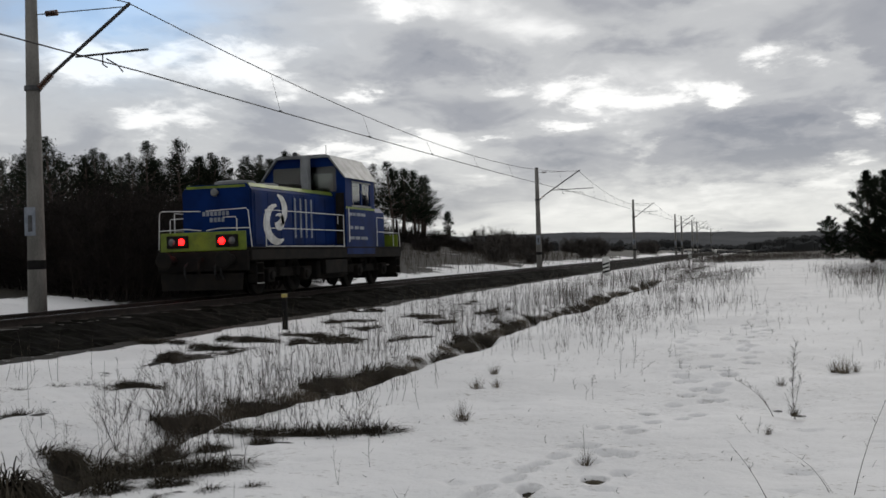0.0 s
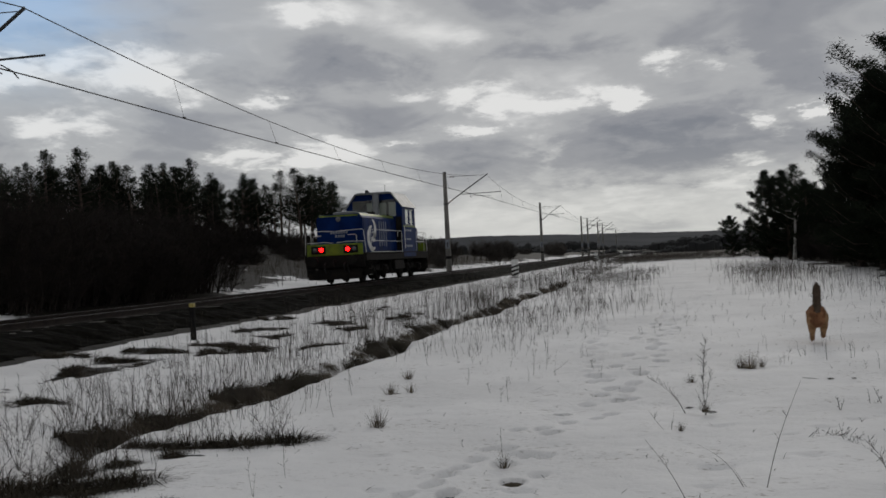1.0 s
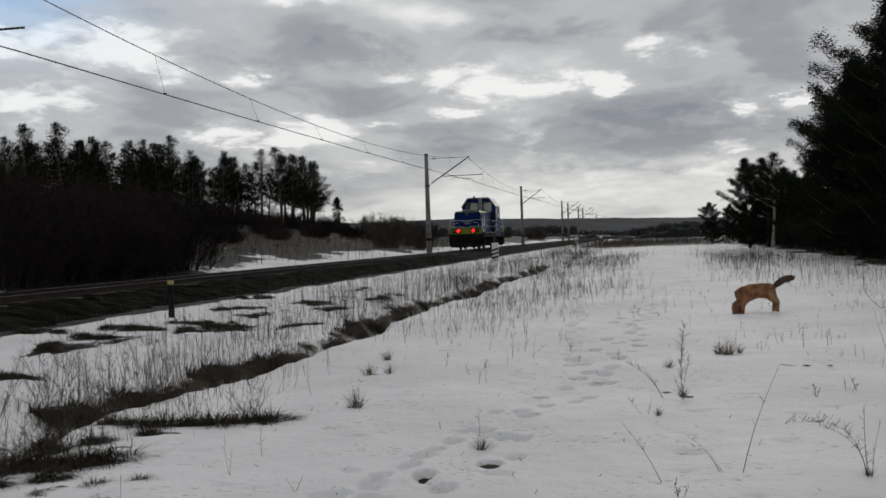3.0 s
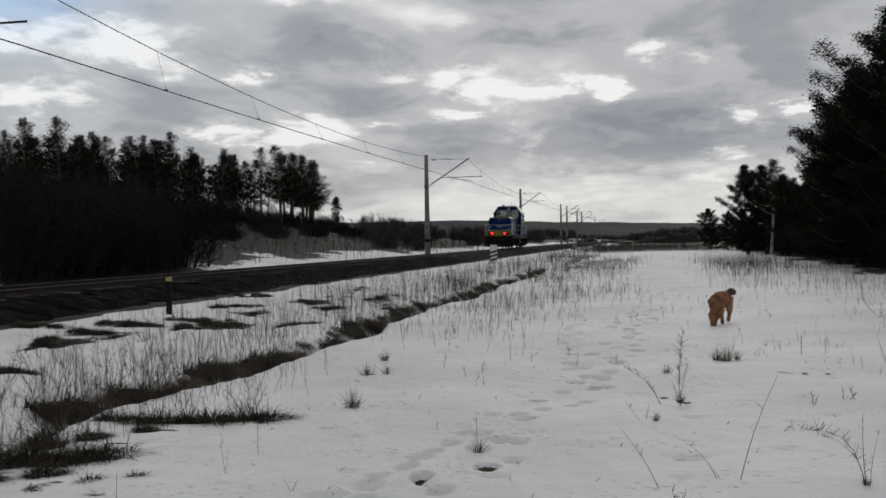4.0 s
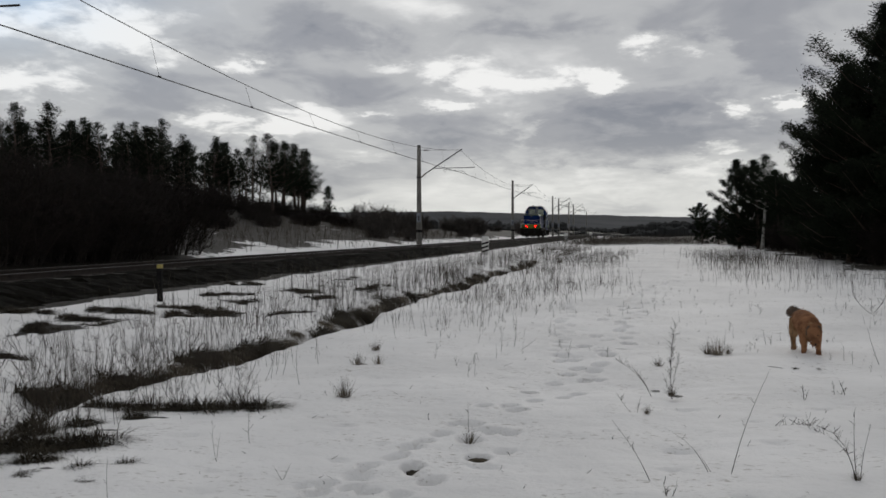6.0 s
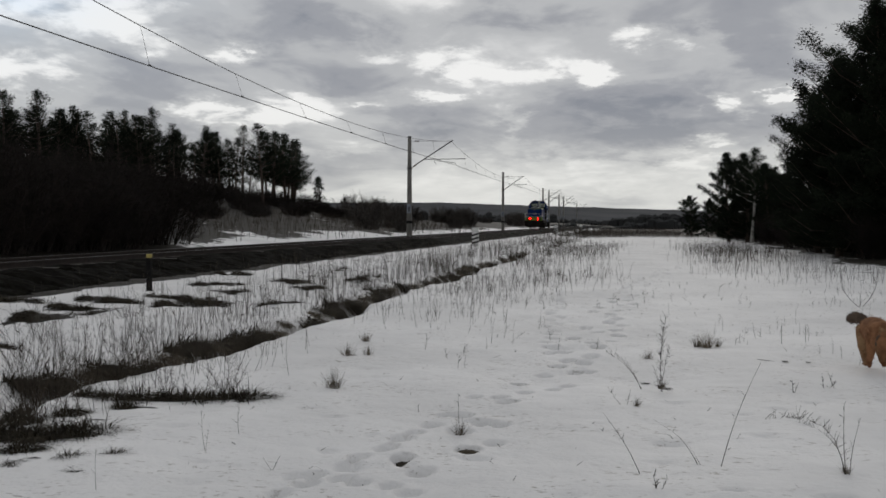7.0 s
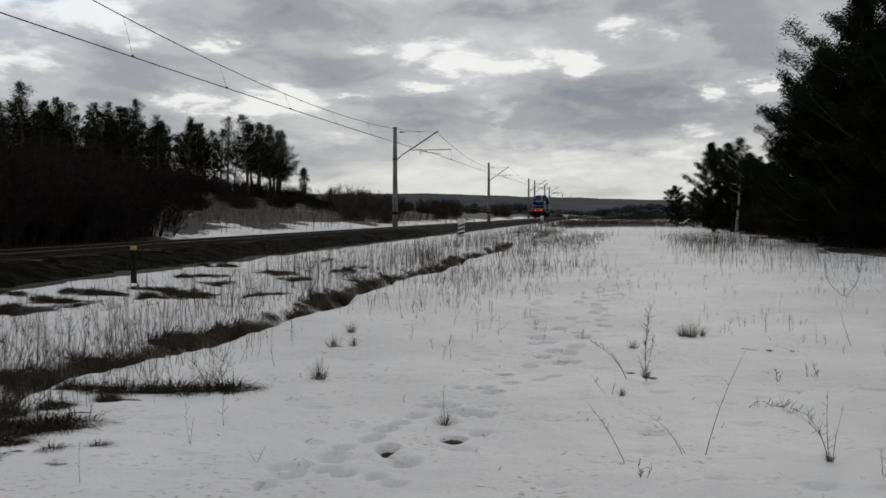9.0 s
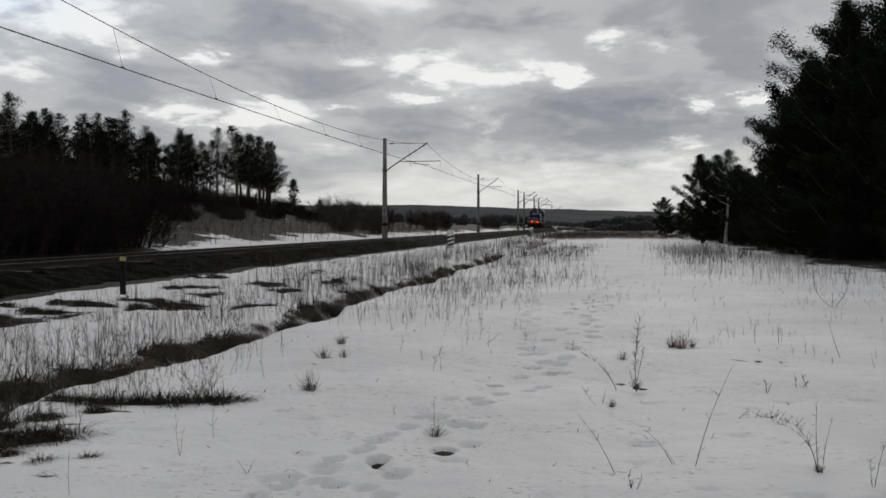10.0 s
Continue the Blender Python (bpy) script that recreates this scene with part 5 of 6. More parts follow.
    for x, y, s in ((-2.82, 10.16, 1.0), (0.97, 14.43, 1.15), (0.86, 14.5, 0.8), (1.12, 14.5, 0.6), (-1.26, 8.05, 0.6), (0.2, 12.9, 0.7), (0.3, 10.7, 0.6), (-3.3, 12.5, 0.9), (-3.1, 12.7, 0.7), (-3.5, 14.2, 0.8), (0.06, 9.6, 0.4), (1.36, 7.23, 0.35)):
        put("grass_tuft", r.choice(tufts), x, y, s, "small pale dry grass tuft in snow", "grass tufts on the field")


tussocks()


def stalk(verts, faces, p, tip, bow, radius, r, twigs=0, twig=0.1):
    """A thin three-sided stem from p to p + tip, bowed sideways, with short side twigs."""
    p, tip = Vector(p), Vector(tip)
    n = 6
    side = Vector((-tip.z, 0, tip.x))
    pts = [p + tip * (k / n) + side * bow * math.sin(math.pi * k / n) for k in range(n + 1)]
    i = len(verts)
    for k, q in enumerate(pts):
        w = radius * (1 - 0.75 * k / n)
        for a in (0.3, 2.4, 4.5):
            verts.append((q.x + w * math.cos(a), q.y + w * math.sin(a), q.z))
    for k in range(n):
        for a in range(3):
            b = (a + 1) % 3
            faces.append((i + 3 * k + a, i + 3 * k + b, i + 3 * k + 3 + b, i + 3 * k + 3 + a))
    for _ in range(twigs):
        u = r.uniform(0.25, 1) * (n - 0.01)
        q = pts[int(u)].lerp(pts[int(u) + 1], u % 1)
        e = Vector((r.gauss(0, 0.5), r.gauss(0, 0.5), r.uniform(0.4, 1.1))).normalized() * twig * r.uniform(0.5, 1.3)
        s = e.orthogonal().normalized() * radius * 0.55
        j = len(verts)
        verts += [tuple(q - s), tuple(q + s), tuple(q + e + s * 0.6), tuple(q + e - s * 0.6)]
        faces.append((j, j + 1, j + 2, j + 3))


def weeds():
    r = random.Random(77)
    # each plant: name, label, base x, y, stems (lean, height, bow, radius, twigs, twig length)
    plants = (
        ("dead_stick", "long thin dead stick leaning in snow", 0.59, 7.31, ((0.25, 0.70, 0.03, 0.004, 3, 0.05),)),
        ("dry_sprig", "thin dry sprig bent over snow", 0.09, 7.0, ((-0.25, 0.39, -0.04, 0.004, 2, 0.04),)),
        ("dry_sprig", "thin forked dry sprig in snow", 0.47, 7.36, ((-0.30, 0.29, -0.10, 0.004, 1, 0.04), (-0.09, 0.12, 0.0, 0.003, 0, 0))),
        ("arching_weed", "dead weed with arching seed heads", 1.36, 7.2, ((-0.50, 0.34, -0.30, 0.004, 40, 0.07), (-0.36, 0.34, -0.22, 0.003, 20, 0.06), (-0.02, 0.46, 0.02, 0.004, 14, 0.05), (0.06, 0.38, 0.03, 0.003, 9, 0.05))),
        ("tall_weed", "dry tall weed with a feathery top", 0.30, 10.7, ((0.04, 0.70, 0.03, 0.004, 90, 0.07), (-0.09, 0.22, 0.0, 0.004, 6, 0.06), (0.08, 0.4, 0.02, 0.003, 34, 0.06))),
        ("arching_weed", "dead weed arching sideways over snow", 0.11, 10.85, ((-0.37, 0.33, -0.1, 0.004, 20, 0.07), (-0.2, 0.26, -0.08, 0.003, 12, 0.06))),
        ("dry_sprig", "thin twiggy dry sprig", -0.03, 9.59, ((-0.17, 0.19, 0.04, 0.003, 7, 0.05), (0.04, 0.16, 0.0, 0.003, 5, 0.04))),
        ("dry_sprig", "thin upright dry stem", -1.82, 14.42, ((0.03, 0.30, 0.02, 0.004, 3, 0.05),)),
        ("dead_stick", "short stick lying on snow", -1.62, 14.52, ((0.22, 0.13, 0.0, 0.005, 1, 0.04),)),
        ("dead_stub", "short dark dead plant stub", 1.52, 10.7, ((-0.02, 0.13, 0, 0.006, 8, 0.04), (0.04, 0.1, 0, 0.005, 5, 0.04))),
        ("dead_stub", "short dark dead plant stub", 1.84, 10.93, ((0.11, 0.08, 0, 0.006, 6, 0.04), (-0.02, 0.12, 0, 0.005, 6, 0.04))),
        ("dead_stub", "short dark dead plant stub", 1.95, 10.94, ((-0.07, 0.16, 0, 0.006, 6, 0.04),)),
        ("dry_sprig", "thin upright dry stem", 1.99, 14.99, ((0.0, 0.29, 0.02, 0.005, 14, 0.05),)),
        ("dry_sprig", "thin upright dry stem", 2.33, 15.18, ((0.0, 0.25, 0.01, 0.005, 6, 0.06),)),
        ("dead_stick", "leaning dead stick in snow", 2.78, 13.55, ((-0.15, 0.44, 0.02, 0.005, 4, 0.04),)),
        ("dry_sprig", "thin upright dry stem by the footprints", -1.26, 8.05, ((-0.01, 0.32, 0.01, 0.003, 4, 0.04),)),
        ("dead_stub", "small dead weed in snow", 0.16, 6.57, ((-0.03, 0.1, 0, 0.005, 10, 0.04), (0.05, 0.08, 0, 0.004, 6, 0.04))),
        ("dry_sprig", "thin dry stem with few twigs", -2.91, 7.8, ((-0.01, 0.20, 0.02, 0.004, 6, 0.05),)),
        ("dry_sprig", "thin dry stem with few twigs", -2.91, 7.14, ((-0.05, 0.28, 0.03, 0.003, 3, 0.05), (0.03, 0.2, 0.02, 0.003, 2, 0.04))),
        ("dry_sprig", "two short dry stems", -2.3, 6.76, ((-0.08, 0.07, 0, 0.003, 0, 0), (0.05, 0.08, 0, 0.003, 1, 0.03))),
        ("dead_branch", "forked dead branch standing in snow", 4.35, 21.86, ((-0.37, 0.42, 0.08, 0.01, 8, 0.12), (0.3, 0.5, -0.08, 0.01, 8, 0.12), (0.0, 0.3, 0.05, 0.008, 4, 0.1))),
        ("dry_sprig", "thin twiggy dry stem", 1.6, 6.85, ((0.06, 0.30, 0.02, 0.003, 7, 0.05), (-0.03, 0.2, 0.02, 0.003, 6, 0.05))),
        ("dry_sprig", "thin dry stem with few twigs", -3.12, 6.0, ((0.02, 0.27, 0.02, 0.003, 3, 0.05),)),
        ("tall_weed", "tall dead weed by the ditch", -4.47, 7.7, ((-0.04, 0.78, 0.03, 0.005, 10, 0.1), (0.1, 0.5, 0.03, 0.004, 14, 0.1))),
        ("tall_weed", "tall dead weed by the ditch", -4.61, 8.3, ((-0.05, 0.67, 0.03, 0.005, 10, 0.1), (0.12, 0.45, 0.03, 0.004, 16, 0.1))),
        ("tall_weed", "tall dead weed by the ditch", -4.94, 9.56, ((-0.12, 0.53, 0.03, 0.005, 12, 0.1), (0.05, 0.6, 0.03, 0.004, 10, 0.08))),
        ("bushy_weed", "bushy dead weed over a dark grass clump", -3.62, 9.36, tuple((r.uniform(-0.3, 0.3), r.uniform(0.2, 0.46), r.uniform(-0.08, 0.08), 0.0035, 22, 0.09) for _ in range(9))),
        ("bushy_weed", "bushy dead weed over a dark grass clump", -4.15, 9.3, tuple((r.uniform(-0.3, 0.3), r.uniform(0.2, 0.42), r.uniform(-0.08, 0.08), 0.0035, 16, 0.08) for _ in range(7))),
        ("bushy_weed", "bushy dead weed at the ditch edge", -4.5, 7.6, tuple((r.uniform(-0.3, 0.3), r.uniform(0.2, 0.5), r.uniform(-0.08, 0.08), 0.0035, 16, 0.08) for _ in range(8))),
        ("bushy_weed", "bushy dead weed at the ditch edge", -5.2, 11.6, tuple((r.uniform(-0.4, 0.3), r.uniform(0.3, 0.7), r.uniform(-0.05, 0.05), 0.004, 18, 0.1) for _ in range(12))),
        ("bushy_weed", "bushy dead weed at the ditch edge", -5.4, 13.2, tuple((r.uniform(-0.4, 0.3), r.uniform(0.3, 0.8), r.uniform(-0.05, 0.05), 0.004, 16, 0.1) for _ in range(12))),
    ) + tuple(("bushy_weed", "tangle of thin dead weeds by the ditch", x, y, tuple((r.uniform(-0.35, 0.35), r.uniform(0.2, 0.75), r.uniform(-0.06, 0.06), 0.0035, 20, 0.09) for _ in range(9))) for x, y in ((-5.6, 7.6), (-5.0, 8.4), (-4.7, 7.9), (-5.9, 8.9), (-6.3, 9.6), (-5.2, 9.6), (-6.0, 10.6), (-5.0, 10.2), (-4.85, 8.9), (-5.5, 9.3), (-5.3, 10.8), (-5.8, 12.2), (-6.6, 11.0), (-7.2, 12.6), (-5.1, 7.9), (-6.3, 14.6), (-5.6, 16.2), (-7.6, 15.5), (-6.4, 19.0), (-7.8, 19.5), (-6.0, 24.0)))
    for name, label, x, y, stems in plants:
        verts, faces = [], []
        for dx, h, bow, rad, tw, tl in stems:
            rad = rad * 0.62 if x < -2.9 else rad * 0.85
            stalk(verts, faces, (r.uniform(-0.012, 0.012), r.uniform(-0.012, 0.012), -0.03), (dx, r.uniform(-0.05, 0.05), h + 0.03), bow, rad, r, tw, tl)
        ob = new(name, mesh_raw(name, verts, faces, STALK))
        ob.matrix_basis = pose(x, y, floor_z(x, y))
        tagged(ob, label, "weed")


weeds()


def reeds():
    """Thin dead stems past counting, along the ditch and over the rough field."""
    r = random.Random(99)
    def field(name, label, spots, h0, h1, rad, tw, mat):
        verts, faces = [], []
        for x, y in spots:
            h = r.uniform(h0, h1)
            stalk(verts, faces, (x, y, floor_z(x, y) - 0.03), (r.gauss(0, 0.13) * h, r.gauss(0, 0.1) * h, h), r.gauss(0, 0.05), rad * (1 + y / 55), r, tw if r.random() < 0.6 else 0, 0.07)
        tagged(new(name, mesh_raw(name, verts, faces, mat)), label, "reeds", kind="stuff")
    def clustered(n, x0, x1, y0, y1, power, groups, spread):
        centres = [(r.uniform(x0, x1), y0 + (y1 - y0) * r.random() ** power) for _ in range(groups)]
        out = []
        for _ in range(n):
            cx, cy = r.choice(centres)
            out.append((cx + r.gauss(0, spread), cy + r.gauss(0, spread * 1.8)))
        return [(x, y) for x, y in out if y > 7 and (x < -4.6 or y > y0 - 3)]
    field("ditch_reeds", "thin dead stems standing along the snowy ditch", clustered(480, -6.7, -5.6, 11, 36, 1.0, 34, 0.3), 0.25, 1.05, 0.0027, 6, STALK)
    field("far_ditch_reeds", "thin dead stems standing along the far ditch", clustered(1900, -8.0, -4.6, 22, 95, 1.1, 60, 0.55), 0.3, 1.0, 0.0028, 6, STALK)
    field("slope_reeds", "dead stems on the slope below the track", clustered(300, -10.2, -6.4, 9, 45, 1.1, 28, 0.4), 0.2, 0.8, 0.0026, 4, STALK)
    field("field_reeds", "dead stems over the snowy field", clustered(1500, -4.4, -0.9, 24, 75, 0.9, 80, 0.5), 0.1, 0.55, 0.0028, 5, STALK)
    field("lip_stems", "short dead stems on the snow beside the ditch", clustered(520, -4.4, -1.9, 17, 31, 1.0, 60, 0.4), 0.08, 0.4, 0.0024, 5, STALK)
    field("wood_edge_reeds", "dead stems before the wood's edge", clustered(1700, 3.2, 8.4, 28, 72, 0.9, 60, 0.75), 0.12, 0.7, 0.0027, 6, STALK)
    field("far_field_scrub", "dead weeds and low scrub beyond the snowy field", clustered(1900, -9.5, 7.0, 112, 190, 1.0, 170, 1.4), 0.35, 1.1, 0.006, 5, STALK)
    field("bank_reeds", "dead stems on the bank beyond the track", clustered(2000, -33, -19.4, 50, 140, 1.0, 90, 1.7), 0.3, 0.9, 0.006, 4, STALK)
    field("field_sprigs", "small dead sprigs scattered over the snowy field", clustered(340, -3.8, 8.0, 12, 32, 0.9, 110, 0.4), 0.05, 0.25, 0.0022, 5, STALK)
    field("near_reeds", "single dead stems near the ditch", clustered(260, -6.2, -4.2, 7, 14, 1.0, 22, 0.25), 0.15, 0.8, 0.0022, 7, STALK)


    # scattered bits of stem and leaf on the snow
    verts, faces = [], []
    for _ in range(520):
        x, y = r.uniform(-4.6, 5.5), 6.2 + 24 * r.random() ** 1.2
        h = r.uniform(0.02, 0.12)
        stalk(verts, faces, (x, y, floor_z(x, y) - 0.01), (r.gauss(0, 0.05), r.gauss(0, 0.05), h * 0.5 * r.random()), r.gauss(0, 0.1), 0.004, r, r.choice((0, 0, 1)), 0.03)
    tagged(new("snow_litter", mesh_raw("snow_litter", verts, faces, STALK)), "bits of dead stem scattered on snow", "litter", kind="stuff")


reeds()


def thawed_earth():
    """Dark wet earth and rotten grass bared in the deepest steps."""
    r = random.Random(61)
    verts, faces = [], []
    for x, y, w, d, tilt, sunk in ((-1.13, 7.58, 0.085, 0.07, 0.3, 0.004), (-1.49, 7.17, 0.062, 0.07, 0.0, 0.028), (-1.08, 10.75, 0.075, 0.08, 0.1, 0.004)):
        z = floor_z(x, y) + float(lumps(np.array([x]), np.array([y]))[0]) - sunk
        first = len(verts)
        verts.append((x, y, z + 0.004))
        for lower, grow in ((0.0, 0.55), (0.008, 1.0), (0.12, 0.8)):
            for k in range(14):
                a = k * math.pi / 7
                g = grow * r.uniform(0.82, 1.12)
                u, v = w * g * math.cos(a), d * g * math.sin(a)
                verts.append((x + u, y + v + tilt * u, z - lower + r.uniform(-0.006, 0.006)))
        for k in range(14):
            n = (k + 1) % 14
            faces.append((first, first + 1 + k, first + 1 + n))
            for ring in (1, 15):
                faces.append((first + ring + k, first + ring + 14 + k, first + ring + 14 + n, first + ring + n))
    tagged(new("thawed_earth", mesh_raw("thawed_earth", verts, faces, DARK_GRASS)), "dark wet earth bared in deep snow steps", "earth", kind="stuff")


thawed_earth()


# ---- the dog ----
def loft(bm, sections, sides=14):
    """Rings (y, z, half width, half height, x) along a body."""
    rings = []
    for y, z, w, h, x in sections:
        rings.append([bm.verts.new((x + w * math.cos(a), y, z + h * math.sin(a))) for a in (k * 2 * math.pi / sides for k in range(sides))])
    for A, B in zip(rings, rings[1:]):
        for k in range(sides):
            bm.faces.new((A[k], A[(k + 1) % sides], B[(k + 1) % sides], B[k]))
    bm.faces.new(rings[0])
    bm.faces.new(rings[-1][::-1])
    bmesh.ops.recalc_face_normals(bm, faces=bm.faces)
    return bm


def shaggy(bm, amount, seed):
    """Locks of fur: pushes points in and out along the surface."""
    bmesh.ops.subdivide_edges(bm, edges=list(bm.edges), cuts=1, use_grid_fill=True, smooth=0.6)
    for v in bm.verts:
        n = noise.noise(v.co * 22 + Vector((seed, 0, 0))) + 0.6 * noise.noise(v.co * 9)
        v.co += v.normal * n * amount
    return bm


def coat(bm, count, length, seed, back=-0.7):
    """Loose locks of hair laid over a furry shape."""
    r = random.Random(seed)
    bm.faces.ensure_lookup_table()
    faces = list(bm.faces)
    for _ in range(count):
        f = r.choice(faces)
        c = f.calc_center_median() + Vector((r.gauss(0, 0.01), r.gauss(0, 0.01), r.gauss(0, 0.01)))
        d = Vector((r.gauss(0, 0.3), back + r.gauss(0, 0.3), -0.45 + r.gauss(0, 0.25)))
        d = (d - f.normal * d.dot(f.normal)).normalized()
        d = (d + f.normal * 0.22).normalized() * length * r.uniform(0.6, 1.4)
        s = d.cross(f.normal)
        s = s.normalized() * 0.007 if s.length > 1e-6 else Vector((0.006, 0, 0))
        c -= f.normal * 0.006
        bm.faces.new([bm.verts.new(p) for p in (c - s, c + s, c + d)])
    return bm


def furred(bm, amount, seed, count=1500, length=0.042):
    return coat(shaggy(bm, amount, seed), count, length, int(seed * 10))


def dog():
    d = thing("dog", "shaggy ginger dog with a bushy tail, running on snow", "dog")
    body = part("body", furred(loft(bmesh.new(), [(-0.41, 0.40, 0.02, 0.04, 0), (-0.38, 0.40, 0.10, 0.12, 0), (-0.30, 0.41, 0.15, 0.165, 0), (-0.18, 0.435, 0.15, 0.155, 0), (-0.04, 0.445, 0.145, 0.15, 0), (0.10, 0.43, 0.155, 0.165, 0), (0.22, 0.40, 0.155, 0.175, 0), (0.32, 0.40, 0.125, 0.15, 0), (0.38, 0.41, 0.08, 0.11, 0), (0.41, 0.42, 0.03, 0.05, 0)]), 0.012, 1), FUR, d, smooth=True)
    head = part("head", furred(loft(bmesh.new(), [(-0.10, -0.06, 0.09, 0.10, 0), (0.02, 0.0, 0.10, 0.10, 0), (0.12, 0.05, 0.095, 0.09, 0), (0.20, 0.05, 0.085, 0.078, 0), (0.25, 0.03, 0.055, 0.055, 0), (0.33, 0.015, 0.045, 0.042, 0), (0.37, 0.015, 0.025, 0.025, 0)]), 0.010, 2), FUR, d, smooth=True, at=pose(0, 0.36, 0.49))
    for s in (-1, 1):
        part("ear", loft(bmesh.new(), [(0.10, 0.12, 0.012, 0.02, s * 0.065), (0.12, 0.09, 0.02, 0.055, s * 0.085), (0.15, 0.045, 0.014, 0.04, s * 0.10), (0.16, 0.02, 0.006, 0.012, s * 0.10)], 8), FUR_DARK, head, "dark drooping ear", smooth=True)
        part("eye", lathe(bmesh.new(), [(0.011, 0), (0.008, 0.006), (0.003, 0.008)], pose(s * 0.045, 0.243, 0.075, -90, 0, 0), 8), RUBBER, head)
    part("nose", loft(bmesh.new(), [(0.36, 0.03, 0.012, 0.01, 0), (0.375, 0.03, 0.02, 0.016, 0), (0.388, 0.028, 0.012, 0.01, 0)], 8), RUBBER, head, "black nose", smooth=True)
    part("chest_ruff", furred(loft(bmesh.new(), [(0.20, 0.28, 0.05, 0.04, 0), (0.30, 0.34, 0.10, 0.11, 0), (0.40, 0.40, 0.075, 0.09, 0), (0.43, 0.42, 0.03, 0.04, 0)]), 0.012, 5), FUR_PALE, body, "pale cream chest fur", smooth=True)
    bm = bmesh.new()
    tube(bm, [(0, 0, 0), (0, -0.08, 0.07), (0, -0.17, 0.15), (0, -0.27, 0.20), (0, -0.36, 0.23), (0, -0.42, 0.245)], [0.035, 0.055, 0.065, 0.065, 0.05, 0.012], 10)
    tail = part("tail", furred(bm, 0.010, 3), FUR_DARK, d, "bushy grey-brown tail", smooth=True, at=pose(0, -0.38, 0.50))
    legs = []
    for y, front in ((0.24, True), (-0.29, False)):
        for s in (-1, 1):
            k = 0.02 if front else -0.05
            bm = tube(bmesh.new(), [(0, 0, 0.06), (0, 0.0 if front else 0.03, -0.06), (0, k * 0.6, -0.18), (0, k, -0.25), (0, 0.0, -0.37), (0, 0.015, -0.395), (0, 0.05, -0.40)], [0.085, 0.095 if not front else 0.08, 0.07 if not front else 0.06, 0.045, 0.034, 0.038, 0.02], 10)
            leg = part("leg", furred(bm, 0.005, 4 + s + y, 120, 0.035), FUR if front else FUR_PALE, d, smooth=True, at=pose(s * 0.095, y, 0.40))
            legs.append((leg, s * 0.095, y))
    return d, head, tail, legs


DOG, DOG_HEAD, DOG_TAIL, DOG_LEGS = dog()
# seconds, x, y, heading in degrees to the left of straight away
DOG_PATH = (
    (0.0, 3.30, 13.60, 9),
    (0.2, 2.57, 14.86, 0),
    (0.4, 2.44, 15.32, 2),
    (0.6, 2.32, 15.93, 10),
    (0.8, 2.22, 16.66, 5),
    (1.0, 2.19, 17.52, -5),
    (1.2, 2.17, 18.52, 40),
    (1.4, 2.21, 19.50, 22),
    (1.6, 2.20, 20.11, 30),
    (1.8, 2.19, 20.76, 24),
    (2.0, 2.25, 21.20, 34),
    (2.2, 2.22, 21.53, 78),
    (2.4, 2.24, 21.47, 80),
    (2.6, 2.29, 21.41, 82),
    (3.8, 1.41, 21.44, 134),
    (4.0, 1.28, 20.35, 158),
    (4.2, 1.19, 19.46, 149),
    (4.4, 1.20, 19.08, 165),
    (4.6, 1.27, 18.56, 189),
    (4.8, 1.41, 18.25, 193),
    (5.0, 1.54, 17.79, 188),
    (5.1, 1.69, 17.55, 183),
    (5.2, 1.79, 17.51, 183),
    (5.3, 1.85, 17.21, 186),
    (5.4, 1.89, 16.82, 177),
    (5.5, 1.91, 16.35, 175),
    (5.6, 1.94, 15.95, 179),
    (5.7, 1.97, 15.47, 183),
    (6.8, 2.53, 13.13, 192),
    (6.9, 2.57, 12.73, 180),
    (7.0, 2.62, 12.38, 181),
    (7.1, 2.68, 12.07, 184),
    (7.2, 2.76, 11.80, 186),
    (7.6, 3.40, 10.60, 189),
    (8.2, 4.60, 8.60, 201),
    (9.0, 5.60, 7.20, 201),
    (10.0, 5.90, 6.80, 201),
)


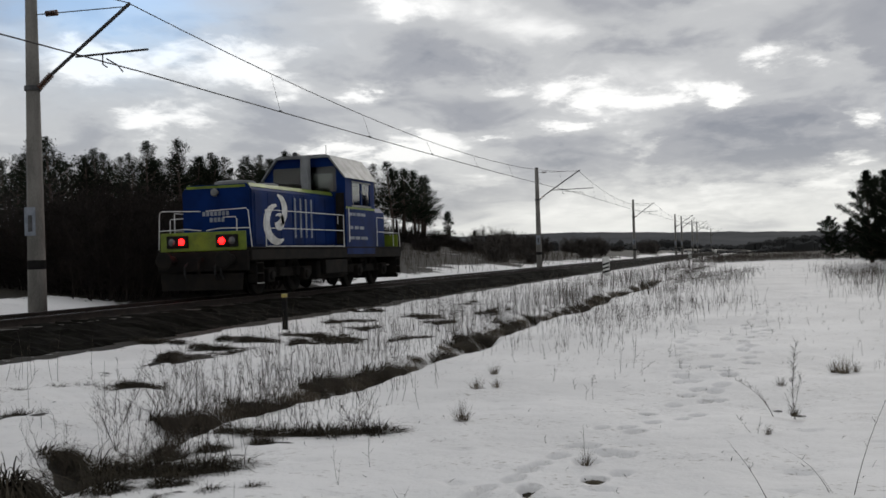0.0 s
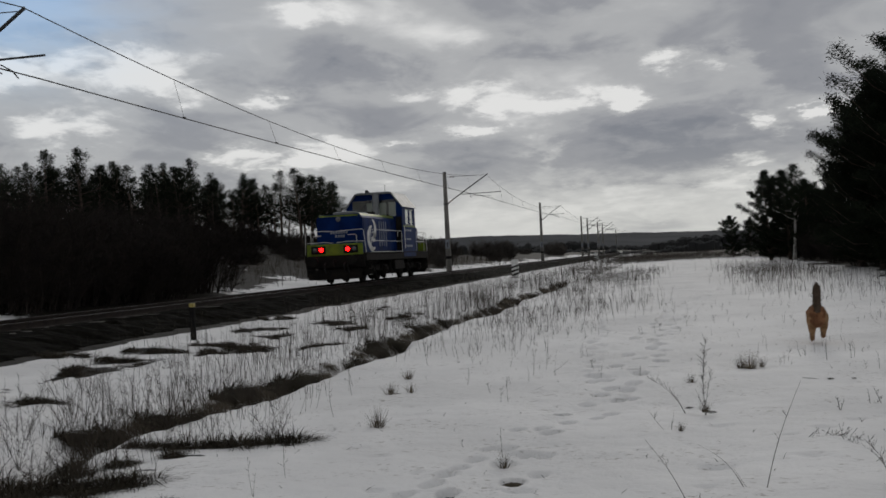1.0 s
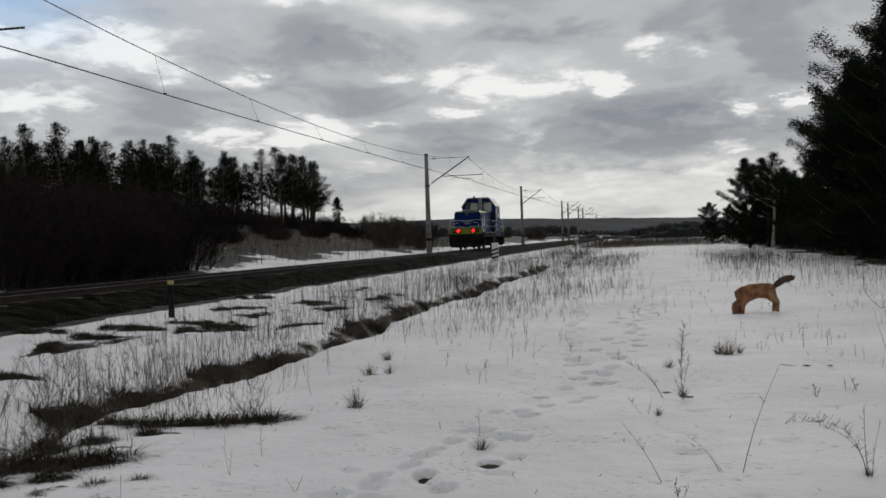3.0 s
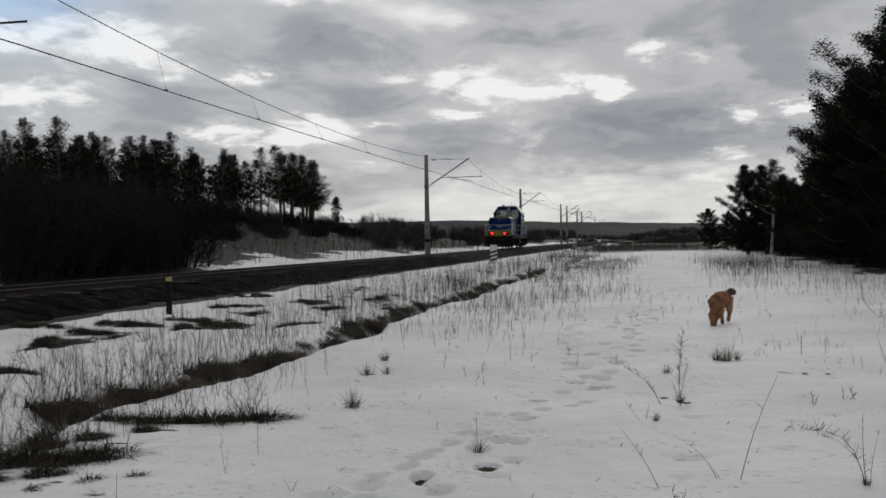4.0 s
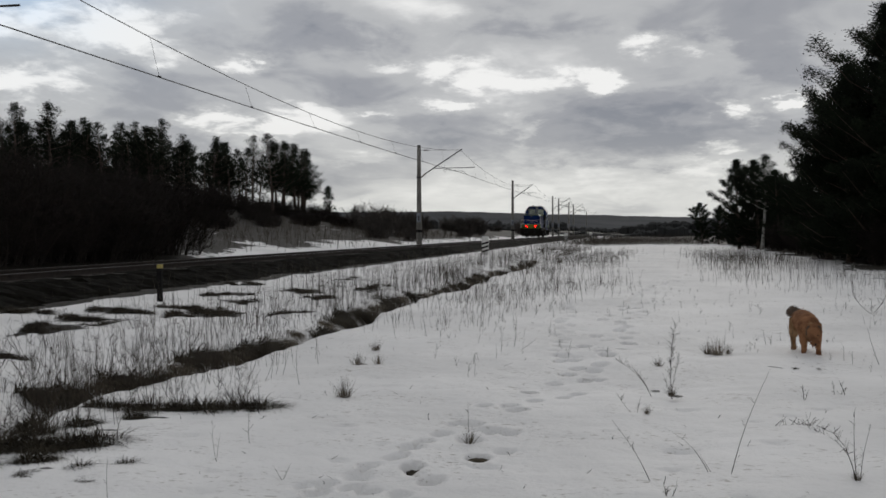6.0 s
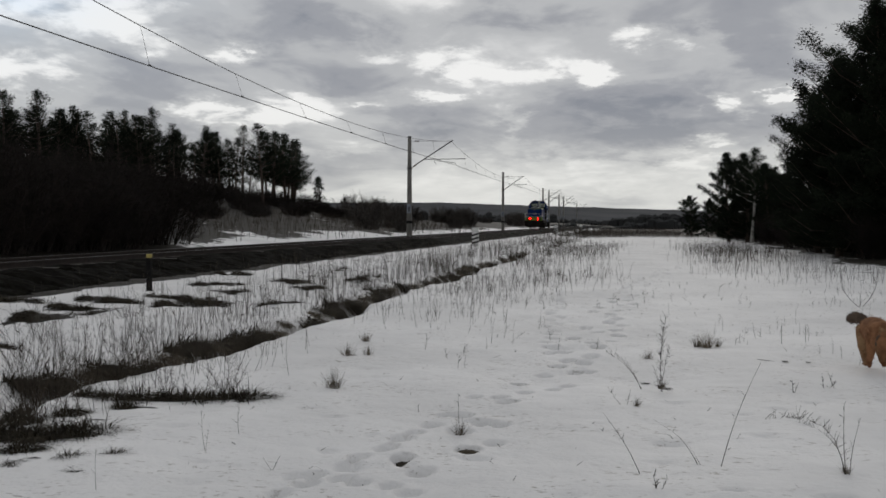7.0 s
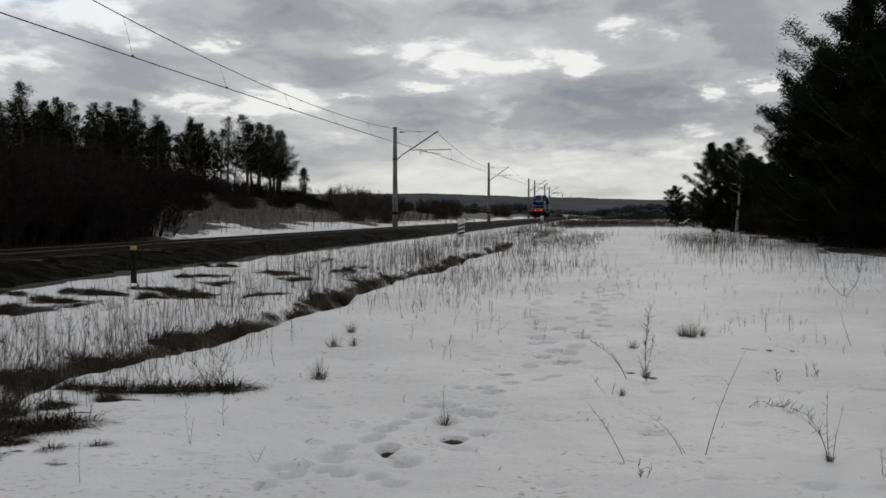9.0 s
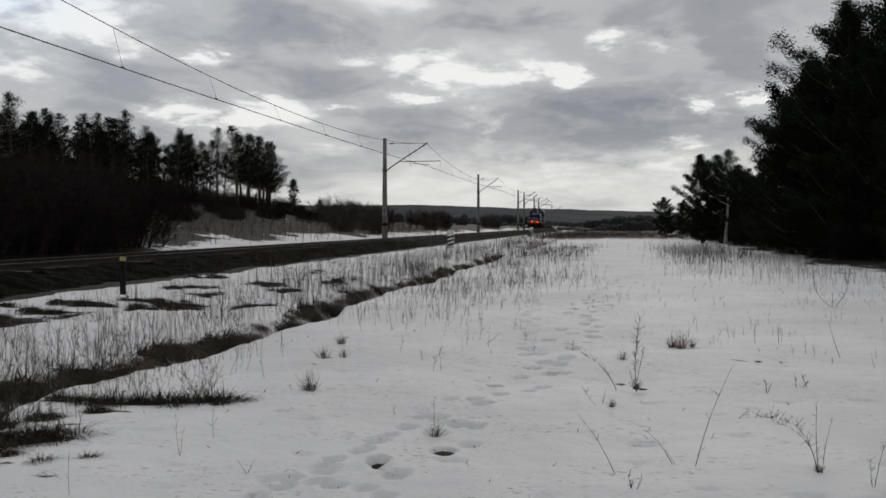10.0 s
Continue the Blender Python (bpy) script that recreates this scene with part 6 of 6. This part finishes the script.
# ---- what moves ----
def motions():
    start, speed = 26.0, 19.75
    walk(LOCO, [(t, pose(TRACK_X, start + speed * t, RAIL_Z)) for t in (0.0, 2.5, 5.0, 7.5, 10.0)])
    step = 1 / FPS
    turn = math.degrees(speed * step / 0.55)
    for w, y in WHEELS:
        walk(w, [(k * step, pose(0, y, 0.55, -turn * k, 0, 0)) for k in range(10 * FPS + 1)])
    # the dog runs off, sniffs at the snow, then gallops back past the camera
    T = [p[0] for p in DOG_PATH]
    def at(t, k):
        return float(np.interp(t, T, [p[k] for p in DOG_PATH]))
    def pace(t):
        return min(4.0, math.hypot(at(t + 0.1, 1) - at(t - 0.1, 1), at(t + 0.1, 2) - at(t - 0.1, 2)) / 0.2)
    times = [k * 0.1 for k in range(101)]
    phase, phases = 0.0, []
    for t in times:
        phases.append(phase)
        phase += 0.1 * 2 * math.pi * min(2.6, 0.35 + 0.9 * pace(t))
    def sniff(t):
        return float(np.interp(t, (0, 0.9, 1.1, 1.6, 1.8, 2.1, 4.0, 4.2, 4.4, 4.8, 5.0, 5.2, 5.4, 5.6, 5.7, 6.4, 6.8, 7.0), (0.1, 0.5, 0.2, 0.3, 0.8, 1, 1, 0.7, 1, 0.9, 0.8, 0, 0.5, 0, 0.2, 0.3, 0.7, 0.3)))
    # how far the tail hangs, and how far it is swung to the dog's right
    tail_t = (0.0, 0.6, 0.8, 1.0, 1.2, 1.4, 2.0, 2.2, 2.4, 2.7, 3.8, 4.0, 4.2, 4.4, 4.6, 4.8, 5.0, 5.2, 5.4, 5.6, 6.8, 7.1, 10.0)
    tail_hang = (20, 45, 10, -50, 40, -50, -45, 38, 0, 24, -15, 30, -10, -8, 10, -25, 45, 0, -40, 35, 45, 20, 20)
    tail_swing = (0, -30, 0, 10, -20, 0, -10, 0, 0, 0, 0, 0, -10, -15, 62, 22, 0, 70, 10, 0, 0, 40, 0)
    rows = []
    for t, f in zip(times, phases):
        hop = 0.035 * min(1.0, pace(t) / 2.5) * (1 + math.sin(2 * f))
        x, y = at(t, 1), at(t, 2)
        rows.append((t, pose(x, y, floor_z(x, y) - 0.015 + hop, 5 * min(1, pace(t) / 2.5) * math.sin(2 * f) - 5 * sniff(t), 0, at(t, 3))))
    DOG.scale = (0.86, 0.90, 0.92)
    walk(DOG, rows)
    for n, (leg, lx, ly) in enumerate(DOG_LEGS):
        off = (0.0, 0.7, 3.3, 4.0)[n]
        walk(leg, [(t, pose(lx, ly, 0.40, (8 + 26 * min(1, pace(t) / 2.5)) * math.sin(f + off), 0, 0)) for t, f in zip(times, phases)])
    walk(DOG_HEAD, [(t, pose(0, 0.36 - 0.03 * sniff(t), 0.46 - 0.19 * sniff(t), 5 * math.sin(f) - 22 - 44 * sniff(t), 0, 6 * math.sin(0.7 * t))) for t, f in zip(times, phases)])
    walk(DOG_TAIL, [(t, pose(0, -0.38, 0.50, float(np.interp(t, tail_t, tail_hang)), 0, float(np.interp(t, tail_t, tail_swing)) + 8 * math.sin(f))) for t, f in zip(times, phases)])


motions()
